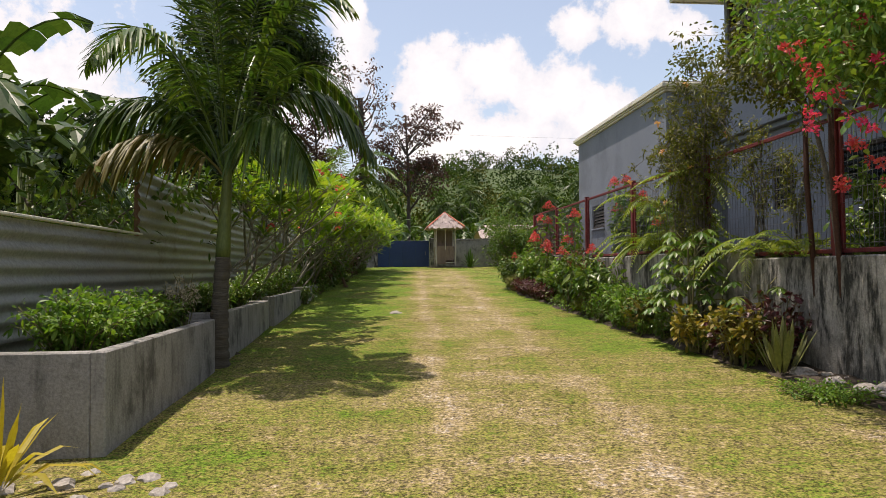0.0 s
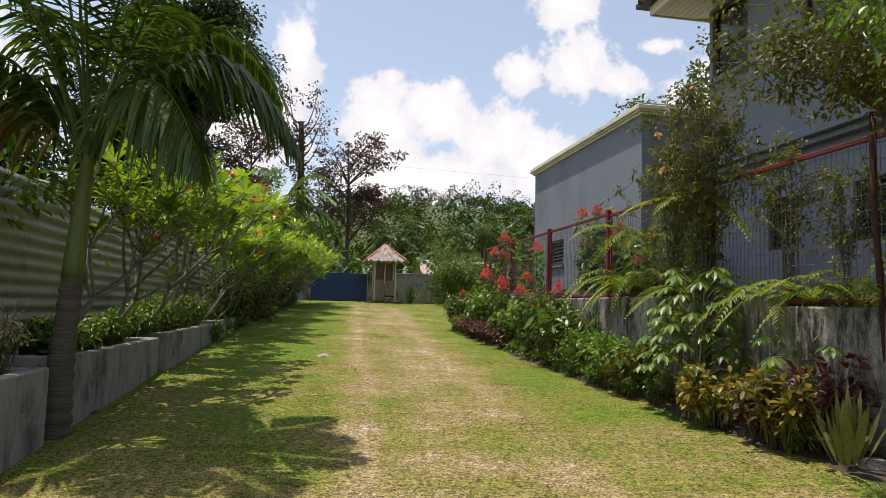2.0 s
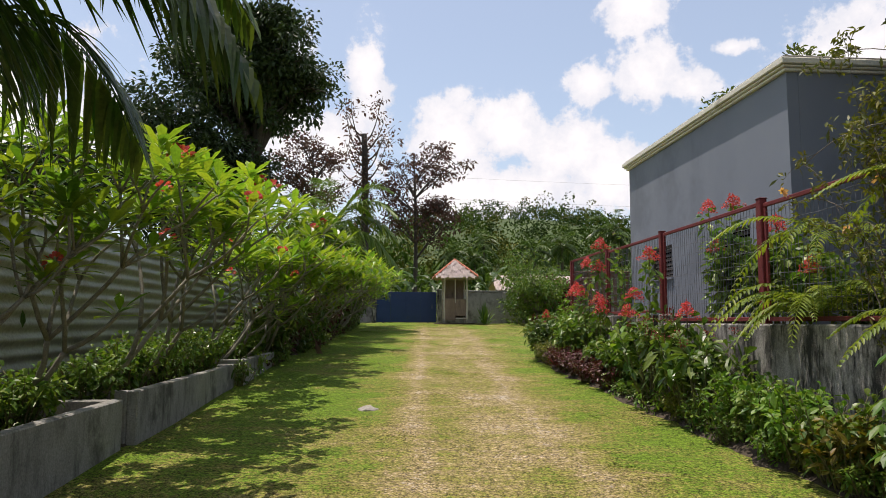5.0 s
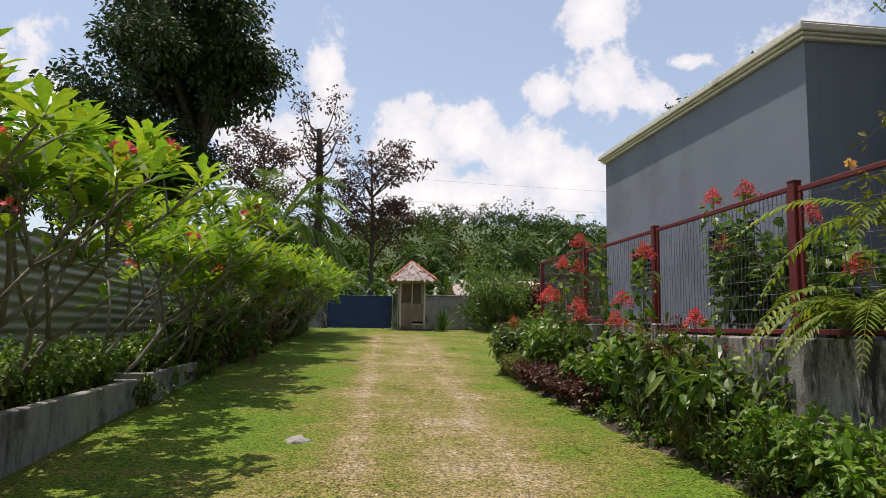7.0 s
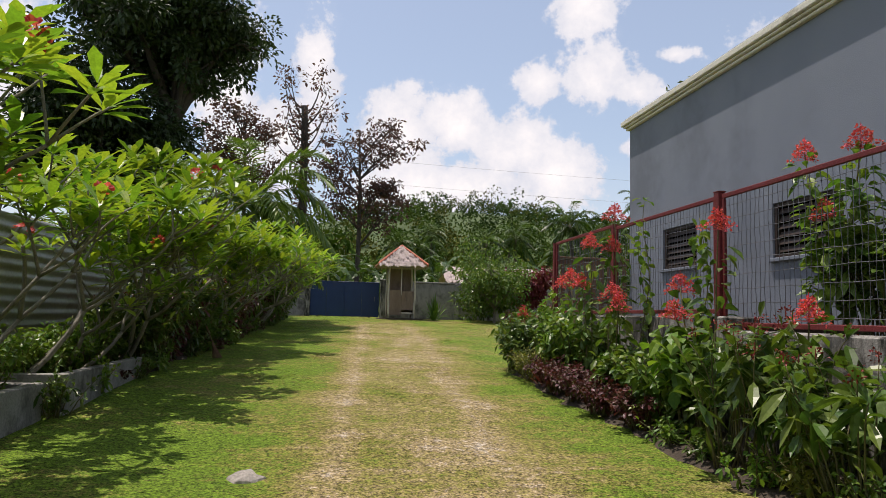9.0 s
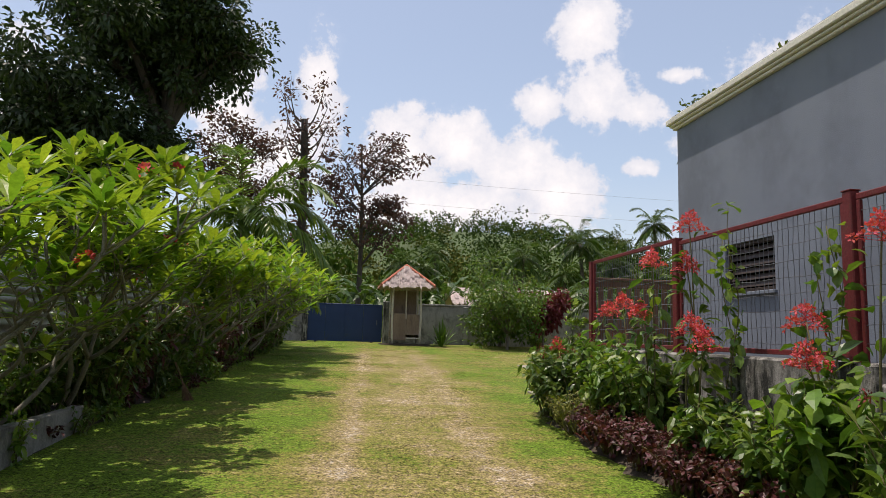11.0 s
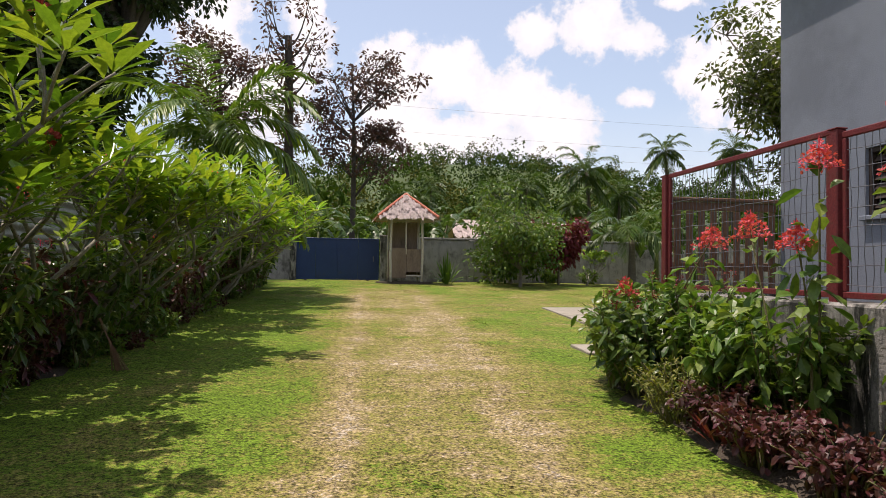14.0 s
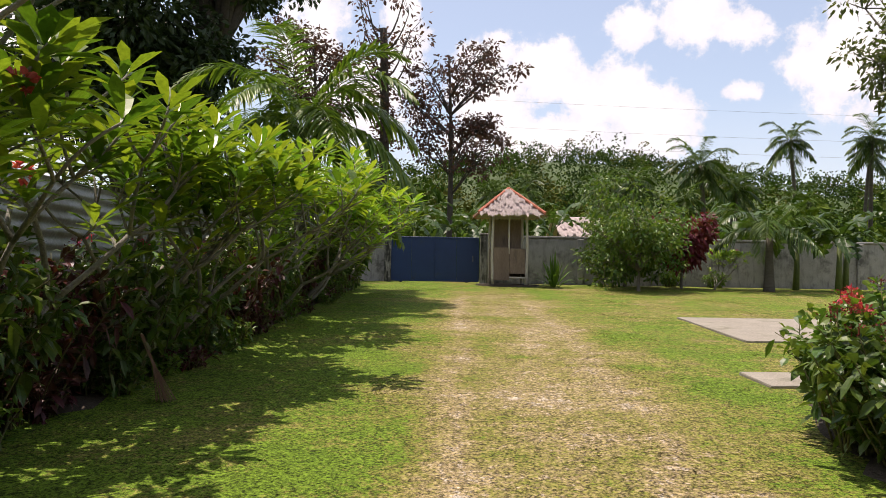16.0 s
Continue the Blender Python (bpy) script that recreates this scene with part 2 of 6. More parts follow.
    if thin:
        g = N.new("ShaderNodeNewGeometry")
        K.new(val("MULTIPLY", dark, val("MULTIPLY_ADD", g.outputs["Random Per Island"], 1.5, 0.42)), hs.inputs["Value"])
        tr = N.new("ShaderNodeBsdfTranslucent")
        K.new(hs.outputs[0], tr.inputs[0])
        ms = N.new("ShaderNodeMixShader")
        ms.inputs[0].default_value = thin
        K.new(p.outputs[0], ms.inputs[1]), K.new(tr.outputs[0], ms.inputs[2])
        K.new(ms.outputs[0], N["Material Output"].inputs[0])
    return m


TURF = lawn_material()
BLADES = lawn_material("grass blade", 0.2)
SOIL = mat("dark bed soil", (0.04, 0.031, 0.022), (0.08, 0.062, 0.045), 0.95, 5, 50, 0.8)
CONCRETE = mat("weathered grey concrete", (0.20, 0.195, 0.18), (0.34, 0.325, 0.30), 0.92, 3.0, 45, 0.4, dirt=(0.10, 0.095, 0.085), dirt_scale=1.6, dirt_at=0.52, streak=(0.50, 0.66, 1.0, (0.055, 0.052, 0.046)))
MOULDY = mat("mould-streaked concrete", (0.20, 0.19, 0.17), (0.36, 0.34, 0.31), 0.92, 2.0, 45, 0.4, dirt=(0.11, 0.105, 0.09), dirt_scale=1.4, dirt_at=0.50, streak=(0.45, 0.58, 1.6, (0.03, 0.03, 0.026)))
SLABC = mat("pale slab concrete", (0.22, 0.195, 0.155), (0.32, 0.29, 0.235), 0.9, 2, 40, 0.3, dirt=(0.16, 0.15, 0.10), dirt_scale=1.5, dirt_at=0.55)
ZINC = mat("grey galvanised sheet", (0.25, 0.25, 0.23), (0.36, 0.36, 0.335), 0.55, 1.5, 30, 0.05, metal=0.45, spec=0.4, dirt=(0.17, 0.15, 0.11), dirt_scale=0.9, dirt_at=0.54, vary=0.12)
RENDERC = mat("blue-grey painted render", (0.172, 0.195, 0.236), (0.205, 0.23, 0.268), 0.85, 1.2, 80, 0.12, dirt=(0.15, 0.168, 0.20), dirt_scale=0.5, dirt_at=0.5)
CREAM = mat("cream painted cornice", (0.62, 0.60, 0.50), (0.72, 0.70, 0.60), 0.7, 3, 40, 0.15, dirt=(0.36, 0.33, 0.25), dirt_scale=2.0, dirt_at=0.6)
REDIRON = mat("dark red painted iron", (0.11, 0.012, 0.014), (0.16, 0.022, 0.022), 0.55, 6, 50, 0.25, spec=0.4, dirt=(0.10, 0.035, 0.02), dirt_scale=4, dirt_at=0.55)
RUSTPOLE = mat("brown rusted iron", (0.045, 0.02, 0.015), (0.085, 0.04, 0.028), 0.8, 8, 60, 0.4)
WIRE = mat("grey mesh wire", (0.10, 0.105, 0.115), (0.17, 0.17, 0.18), 0.5, 10, 60, 0.0, metal=0.6)
DARKGLASS = mat("dark window glass", (0.012, 0.014, 0.018), (0.02, 0.023, 0.028), 0.12, 1, 5, 0.0, spec=0.5)
DARKFRAME = mat("dark brown window frame", (0.03, 0.022, 0.018), (0.05, 0.035, 0.028), 0.5, 6, 50, 0.1)
BLUE = mat("dark blue painted steel", (0.006, 0.024, 0.085), (0.011, 0.034, 0.115), 0.45, 2, 40, 0.1, spec=0.4, dirt=(0.02, 0.03, 0.06), dirt_scale=2, dirt_at=0.58)
THATCH = mat("faded nipa thatch", (0.33, 0.26, 0.23), (0.52, 0.44, 0.41), 0.95, 8, 70, 0.8, stretch=(3, 3, 0.6), vary=0.35)
REDCAP = mat("faded red ridge sheet", (0.42, 0.12, 0.07), (0.52, 0.19, 0.12), 0.7, 6, 40, 0.2)
POSTW = mat("pale weathered timber", (0.40, 0.35, 0.28), (0.55, 0.50, 0.42), 0.85, 5, 60, 0.4, stretch=(1, 1, 0.2))
PLY = mat("brown weathered plywood", (0.15, 0.105, 0.075), (0.24, 0.175, 0.13), 0.85, 3, 50, 0.3, stretch=(1, 1, 0.25), dirt=(0.09, 0.07, 0.055))
BROWNWOOD = mat("brown stained timber", (0.14, 0.075, 0.045), (0.21, 0.12, 0.075), 0.75, 4, 60, 0.3, stretch=(1, 1, 0.2))
BARK = mat("grey-brown bark", (0.10, 0.085, 0.07), (0.19, 0.165, 0.135), 0.95, 5, 40, 0.9)
DARKBARK = mat("dark bark", (0.04, 0.034, 0.03), (0.075, 0.065, 0.055), 0.95, 5, 40, 0.9)
PALEBARK = mat("pale grey smooth bark", (0.14, 0.125, 0.10), (0.27, 0.25, 0.205), 0.85, 9, 60, 0.5, dirt=(0.12, 0.11, 0.08), dirt_scale=6)
PALMBARK = mat("ringed palm trunk", (0.06, 0.05, 0.04), (0.13, 0.115, 0.085), 0.9, 3, 25, 0.9, stretch=(0.3, 0.3, 4))
PALMSHEATH = mat("green palm crownshaft", (0.07, 0.10, 0.022), (0.125, 0.155, 0.04), 0.5, 4, 40, 0.2, stretch=(1, 1, 0.3))
STEM = mat("green-brown stem", (0.09, 0.08, 0.035), (0.15, 0.14, 0.06), 0.8, 6, 50, 0.3)
RUBBLE = mat("pale rubble stone", (0.19, 0.175, 0.15), (0.36, 0.335, 0.295), 0.95, 6, 50, 0.6, vary=0.3)
L_PALM = leafy("palm leaflet", (0.035, 0.072, 0.012), (0.075, 0.125, 0.02), 0.36, 0.25, 0.5)
L_BANANA = leafy("banana leaf", (0.032, 0.065, 0.016), (0.065, 0.115, 0.025), 0.4, 0.25)
L_PLUM = leafy("frangipani leaf", (0.12, 0.205, 0.02), (0.205, 0.305, 0.038), 0.3, 0.37, 0.6)
L_DARK = leafy("dark glossy leaf", (0.055, 0.10, 0.018), (0.105, 0.168, 0.032), 0.34, 0.3, 0.5)
L_MANGO = leafy("dark mango leaf", (0.016, 0.032, 0.010), (0.03, 0.055, 0.016), 0.5, 0.15)
L_BUSH = leafy("garden shrub leaf", (0.07, 0.135, 0.02), (0.135, 0.215, 0.034), 0.38, 0.32, 0.5)
L_BRIGHT = leafy("bright green leaf", (0.09, 0.18, 0.025), (0.15, 0.26, 0.035), 0.45, 0.4)
L_OLIVE = leafy("olive scrambling leaf", (0.085, 0.10, 0.018), (0.17, 0.175, 0.03), 0.5, 0.3, 0.55)
L_YELLOW = leafy("yellow croton leaf", (0.27, 0.19, 0.022), (0.12, 0.13, 0.025), 0.45, 0.3, 0.5)
L_MAROON = leafy("maroon leaf", (0.05, 0.013, 0.013), (0.10, 0.03, 0.025), 0.45, 0.2, 0.5)
L_CRIMSON = leafy("crimson leaf", (0.11, 0.016, 0.03), (0.19, 0.035, 0.045), 0.5, 0.25, 0.5)
L_RUST = leafy("rust-brown leaf", (0.065, 0.033, 0.026), (0.115, 0.055, 0.043), 0.6, 0.2)
L_FERN = leafy("fern leaflet", (0.13, 0.19, 0.025), (0.20, 0.24, 0.035), 0.5, 0.4)
L_SANS = leafy("striped sword leaf", (0.10, 0.12, 0.04), (0.20, 0.19, 0.06), 0.4, 0.1)
L_WOOD = leafy("hillside foliage", (0.03, 0.058, 0.016), (0.075, 0.115, 0.028), 0.7, 0.2, 0.45)
L_LIME = leafy("sunlit hillside foliage", (0.07, 0.13, 0.02), (0.11, 0.17, 0.03), 0.6, 0.3, 0.4)
F_RED = leafy("coral red flower", (0.50, 0.035, 0.055), (0.64, 0.12, 0.13), 0.6, 0.3, 0.25)
F_PINK = leafy("hot pink flower", (0.66, 0.03, 0.17), (0.74, 0.10, 0.20), 0.6, 0.35, 0.25)
F_WHITE = leafy("white flower", (0.75, 0.70, 0.55), (0.8, 0.78, 0.7), 0.6, 0.3, 0.1)
F_BUD = leafy("dark red flower cone", (0.12, 0.015, 0.012), (0.2, 0.03, 0.02), 0.6, 0.05, 0.2)


# ---- mesh tools ----
RNG = np.random.default_rng(7)


class Pile:
    """Gathers vertices, quads and triangles of one mesh."""

    def __init__(self):
        self.v, self.q, self.t, self.n = [], [], [], 0

    def add(self, v, q=None, t=None):
        v = np.asarray(v, dtype=np.float64).reshape(-1, 3)
        if q is not None and len(q):
            self.q.append(np.asarray(q, dtype=np.int64) + self.n)
        if t is not None and len(t):
            self.t.append(np.asarray(t, dtype=np.int64) + self.n)
        self.v.append(v)
        self.n += len(v)
        return self

    def leaves(self, P, D, U, L, W, droop=0.2, fold=0.25, shape=(0.75, 1.0), simple=False):
        """Leaf blades: base points, directions, upward hints, lengths and widths."""
        P, D, U = (np.asarray(a, dtype=np.float64).reshape(-1, 3) for a in (P, D, U))
        n = len(P)
        D = D / (np.linalg.norm(D, axis=1, keepdims=True) + 1e-9)
        S = np.cross(D, U)
        bad = np.linalg.norm(S, axis=1) < 1e-4
        S[bad] = (1, 0, 0)
        S /= np.linalg.norm(S, axis=1, keepdims=True)
        Nn = np.cross(S, D)
        L, W = np.broadcast_to(L, (n,)), np.broadcast_to(W, (n,))
        L, W = L[:, None], W[:, None]
        droop = np.broadcast_to(droop, (n,))[:, None]
        dz = np.array((0, 0, -1.0))

        def at(s, side, w):
            return P + D * L * s + S * (side * 0.5 * w) * W + Nn * (abs(side) * fold * 0.5 * w) * W + dz * (droop * s * s) * L

        if simple:
            V = np.stack([P, at(0.5, -1, 1), at(1, 0, 0), at(0.5, 1, 1)], 1).reshape(-1, 3)
            b = np.arange(n)[:, None] * 4
            return self.add(V, b + np.array((0, 1, 2, 3)))
        a, c = shape
        V = np.stack([P, at(0.3, -1, a), at(0.3, 0, 0), at(0.3, 1, a), at(0.68, -1, c), at(0.68, 0, 0), at(0.68, 1, c), at(1, 0, 0)], 1).reshape(-1, 3)
        b = np.arange(n)[:, None] * 8
        q = np.concatenate([b + np.array((1, 4, 5, 2)), b + np.array((2, 5, 6, 3))])
        t = np.concatenate([b + np.array(x) for x in ((0, 1, 2), (0, 2, 3), (4, 7, 5), (5, 7, 6))])
        return self.add(V, q, t)

    def tube(self, pts, r0, r1, n=6):
        pts = np.asarray(pts, dtype=np.float64)
        k = len(pts)
        T = np.gradient(pts, axis=0)
        T /= np.linalg.norm(T, axis=1, keepdims=True) + 1e-9
        ref = np.array((0.3, 0.9, 0.1)) if abs(T[0][1]) < 0.8 else np.array((1.0, 0.1, 0))
        A = np.cross(T, ref)
        A /= np.linalg.norm(A, axis=1, keepdims=True) + 1e-9
        B = np.cross(T, A)
        rad = np.interp(np.linspace(0, 1, k), np.linspace(0, 1, 2), (r0, r1)) if np.isscalar(r0) and np.isscalar(r1) else np.asarray(r0)
        ang = np.linspace(0, 2 * np.pi, n, endpoint=False)
        V = pts[:, None] + rad[:, None, None] * (A[:, None] * np.cos(ang)[None, :, None] + B[:, None] * np.sin(ang)[None, :, None])
        i, j = np.meshgrid(np.arange(k - 1), np.arange(n), indexing="ij")
        i, j = i.ravel(), j.ravel()
        j2 = (j + 1) % n
        q = np.stack([i * n + j, i * n + j2, (i + 1) * n + j2, (i + 1) * n + j], 1)
        cap = [(0, m + 1, m) for m in range(1, n - 1)] + [((k - 1) * n, (k - 1) * n + m, (k - 1) * n + m + 1) for m in range(1, n - 1)]
        return self.add(V.reshape(-1, 3), q, cap)

    def box(self, x0, x1, y0, y1, z0, z1, b=0.01):
        """A box with chamfered edges."""
        bm = bmesh.new()
        bmesh.ops.create_cube(bm, size=1)
        for v in bm.verts:
            v.co = (x0 + (v.co.x + 0.5) * (x1 - x0), y0 + (v.co.y + 0.5) * (y1 - y0), z0 + (v.co.z + 0.5) * (z1 - z0))
        b = min(b, 0.3 * min(x1 - x0, y1 - y0, z1 - z0))
        if b > 0:
            bmesh.ops.bevel(bm, geom=bm.edges[:], offset=b, segments=1, affect="EDGES")
        bm.verts.index_update()
        q = [[v.index for v in f.verts] for f in bm.faces if len(f.verts) == 4]
        t = [[v.index for v in f.verts] for f in bm.faces if len(f.verts) == 3]
        self.add([v.co[:] for v in bm.verts], q, t)
        bm.free()
        return self

    def mesh(self, name, material, smooth=False):
        me = bpy.data.meshes.new(name)
        V = np.concatenate(self.v)
        Q = np.concatenate(self.q) if self.q else np.zeros((0, 4), np.int64)
        T = np.concatenate(self.t) if self.t else np.zeros((0, 3), np.int64)
        me.vertices.add(len(V))
        me.vertices.foreach_set("co", V.ravel())
        loops = np.concatenate([Q.ravel(), T.ravel()])
        me.loops.add(len(loops))
        me.loops.foreach_set("vertex_index", loops)
        me.polygons.add(len(Q) + len(T))
        starts = np.concatenate([np.arange(len(Q)) * 4, len(Q) * 4 + np.arange(len(T)) * 3])
        me.polygons.foreach_set("loop_start", starts)
        me.polygons.foreach_set("use_smooth", np.full(len(Q) + len(T), bool(smooth)))
        me.update(calc_edges=True)
        me.materials.append(material)
        return me


def thing(name, x, y, z, label, category, group="", rz=0.0, scale=1.0):
    ob = new(name)
    ob.empty_display_size = 0.2
    ob.matrix_world = pose(x, y, z, 0, 0, rz) @ Matrix.Scale(scale, 4)
    return tagged(ob, label, category, group)


def part(name, pile, material, parent, label="", smooth=False):
    ob = new(name, pile.mesh(name, material, smooth))
    ob.parent = parent
    if name == "stem_clump":
        tagged(ob, kind="stuff")
    if label:
        tagged(ob, label)
    return ob


def whole(name, pile, material, label, category="", group="", kind="", smooth=False):
    return tagged(new(name, pile.mesh(name, material, smooth)), label, category, group, kind)


def unit(n, up=0.0):
    d = RNG.normal(size=(n, 3))
    d[:, 2] += up
    return d / (np.linalg.norm(d, axis=1, keepdims=True) + 1e-9)


def U(a, b, n=None):
    return RNG.uniform(a, b, n)


PROFILE_Y = (-400, -20, 0, 8.7, 15.4, 22, 30, 38, 60, 120, 5000)
PROFILE_Z = (-3.0, -0.35, 0.0, 0.33, 0.60, 0.95, 1.38, 1.66, 1.8, 2.0, 2.0)


def gz(x, y):
    """Height of the ground: the drive climbs gently towards the gate."""
    return float(np.interp(y, PROFILE_Y, PROFILE_Z))


# ---- ground ----
def build_ground():
    xs = np.concatenate([[-3000, -600, -150, -50, -20, -10], np.arange(-6, 13.1, 0.5), [20, 40, 90, 300, 900, 3000]])
    ys = np.concatenate([[-3000, -400, -60, -20, -8], np.arange(-4, 44.1, 0.5), [50, 60, 90, 150, 400, 1200, 4000]])
    X, Y = np.meshgrid(xs, ys, indexing="ij")
    Z = np.interp(Y, PROFILE_Y, PROFILE_Z)
    inside = (X > -6) & (X < 12) & (Y > -4) & (Y < 42)
    Z = Z + np.where(inside, 0.018 * np.sin(X * 2.1 + Y * 0.7) * np.sin(Y * 1.3 - X * 0.4), 0)
    k = len(ys)
    i, j = np.meshgrid(np.arange(len(xs) - 1), np.arange(k - 1), indexing="ij")
    i, j = i.ravel(), j.ravel()
    q = np.stack([i * k + j, (i + 1) * k + j, (i + 1) * k + j + 1, i * k + j + 1], 1)
    pl = Pile().add(np.stack([X, Y, Z], -1).reshape(-1, 3), q)
    whole("ground", pl, TURF, "sunlit mown lawn drive worn to straw along its wheel tracks", "ground", kind="structure", smooth=True)


build_ground()


def edge_right(y):
    """Edge of the planted bed beside the retaining wall."""
    return float(np.interp(y, (-4, 4, 8, 12, 16, 19, 21, 22.6, 23.4), (4.75, 4.6, 4.25, 4.1, 3.95, 3.85, 3.9, 4.4, 5.2)))


def build_bed():
    pl = Pile()
    ys = np.arange(-4, 23.41, 0.3)
    V = []
    for y in ys:
        e = edge_right(y) + 0.05 * math.sin(y * 5.1) + 0.04 * math.sin(y * 11)
        for f, h in ((0, -0.03), (0.12, 0.04), (0.5, 0.08), (1, 0.12)):
            V.append((e + (5.3 - e) * f, y, gz(0, y) + h + 0.02 * math.sin(y * 7 + f * 9)))
    q = [(i * 4 + j, i * 4 + j + 1, (i + 1) * 4 + j + 1, (i + 1) * 4 + j) for i in range(len(ys) - 1) for j in range(3)]
    pl.add(V, q)
    whole("planting_bed", pl, SOIL, "dark soil bed with leaf litter below the retaining wall", "garden bed", kind="structure", smooth=True)
    # dark strip along the hedge foot, its soil colour stands in for shade
    pl = Pile()
    ys = np.arange(9, 37.01, 0.4)
    V = []
    for y in ys:
        e = float(np.interp(y, (9, 17, 19, 22, 26, 33, 37), (-2.0, -1.95, -1.8, -1.6, -1.15, -0.9, -0.75))) + 0.12 * math.sin(y * 4) + 0.07 * math.sin(y * 9.7)
        for f, h in ((0, -0.03), (0.1, 0.03), (1, 0.10)):
            V.append((e + (-3.0 - e) * f, y, gz(0, y) + h))
    q = [(i * 3 + j, (i + 1) * 3 + j, (i + 1) * 3 + j + 1, i * 3 + j + 1) for i in range(len(ys) - 1) for j in range(2)]
    whole("hedge_bed", Pile().add(V, q), SOIL, "dark soil strip standing in for the shade beneath the frangipani row", "garden bed", kind="structure", smooth=True)


build_bed()

# concrete slabs let into the lawn
for (x0, x1, y0, y1) in ((5.6, 9.5, 26.2, 28.9), (4.5, 6.3, 23.3, 24.0)):
    bm = bmesh.new()
    bmesh.ops.create_cube(bm, size=1)
    for v in bm.verts:
        yy = y0 + (v.co.y + 0.5) * (y1 - y0)
        v.co = (x0 + (v.co.x + 0.5) * (x1 - x0), yy, gz(0, yy) + (0.022 if v.co.z > 0 else -0.15))
    bmesh.ops.bevel(bm, geom=bm.edges[:], offset=0.008, segments=2, affect="EDGES")
    me = bpy.data.meshes.new("concrete_slab")
    bm.to_mesh(me)
    bm.free()
    me.materials.append(SLABC)
    tagged(new("concrete_slab", me), "pale sun-bleached concrete slab let into the lawn", "paving slab", "slabs in the lawn")

# ---- retaining wall and terrace ----
WALL_TOP = ((-4, 9.0, 1.62), (9.0, 16.2, 1.75), (16.2, 22.5, 1.89))


def build_retaining():
    pl = Pile()
    for y0, y1, z in WALL_TOP:
        pl.box(4.9, 5.3, y0, y1 - 0.004, gz(0, y0) - 0.4, z, 0.02)
    pl.box(5.304, 6.59, 22.3, 22.46, 0.3, 1.885, 0.02)
    whole("retaining_wall", pl, MOULDY, "grey concrete retaining wall streaked with black mould", "wall", kind="structure")
    pl = Pile()
    for y0, y1, z in WALL_TOP:
        pl.box(5.304, 7.0, y0, min(y1, 22.29) - 0.004, 0, z - 0.06, 0.0)
    pl.box(7.004, 20, -4, 22.29, 0, 1.55, 0.0)
    whole("terrace_ground", pl, SOIL, "raised earth terrace behind the retaining wall", "ground", kind="structure")


build_retaining()

# ---- red mesh fence on the wall ----
POSTS = (1.1, 4.2, 7.3, 10.4, 13.52, 16.62, 19.52, 22.35)


def wall_top(y):
    for y0, y1, z in WALL_TOP:
        if y < y1:
            return z
    return WALL_TOP[-1][2]


def build_fence():
    f = thing("mesh_fence", 5.1, 0, 0, "dark red iron framed fence with grey wire mesh on the wall", "fence")
    w = 0.035
    for k in range(len(POSTS) - 1):
        y0, y1 = POSTS[k], POSTS[k + 1]
        zb = wall_top((y0 + y1) / 2) + 0.03
        top = 3.22 if k > 3 else 3.19
        if k == len(POSTS) - 2:
            top = 3.27
        part("panel_frame", Pile().box(-w / 2, w / 2, y0 + 0.07, y1 - 0.07, top - 0.05, top, 0.006).box(-w / 2, w / 2, y0 + 0.07, y1 - 0.07, zb, zb + 0.05, 0.006)
             .box(-w / 2, w / 2, y0 + 0.07, y0 + 0.11, zb + 0.052, top - 0.052, 0.006).box(-w / 2, w / 2, y1 - 0.11, y1 - 0.07, zb + 0.052, top - 0.052, 0.006), REDIRON, f)
        m = Pile()
        for y in np.arange(y0 + 0.15, y1 - 0.12, 0.075):
            zz = np.linspace(zb + 0.03, top - 0.03, 9)
            m.tube(np.stack([0.004 * np.sin(zz * 9 + y * 5) + 0.012, y + 0.009 * np.sin(zz * 12 + y * 31), zz], 1), 0.0032, 0.0032, 4)
        for z in np.arange(zb + 0.1, top - 0.05, 0.15):
            yy = np.linspace(y0 + 0.1, y1 - 0.1, 12)
            m.tube(np.stack([0 * yy - 0.004, yy, z + 0.006 * np.sin(yy * 9 + z * 17)], 1), 0.0032, 0.0032, 4)
        part("wire_mesh", m, WIRE, f, "sagging grey welded wire")
    for y in POSTS:
        zb = wall_top(y - 0.1)
        part("post", Pile().box(-0.045, 0.045, y - 0.05, y + 0.05, zb - 0.01, 3.25, 0.008).box(-0.05, 0.05, y - 0.055, y + 0.055, 3.25, 3.262, 0.003), REDIRON, f)
    return f


build_fence()

# ---- brown picket gate between the fence and the house ----
def build_picket():
    g = thing("picket_gate", 5.15, 22.4, 1.885, "brown stained timber picket gate beside the house corner", "gate")
    for z in (0.25, 0.98):
        part("rail", Pile().box(0.02, 1.42, 0.0, 0.05, z, z + 0.10, 0.006), BROWNWOOD, g)
    for i in range(9):
        x = 0.06 + i * 0.155
        part("picket", Pile().box(x, x + 0.085, -0.03, -0.004, 0.03, 0.97, 0.006), BROWNWOOD, g)
    part("top_board", Pile().box(0.0, 1.43, -0.05, 0.07, 1.09, 1.13, 0.008), BROWNWOOD, g)


build_picket()

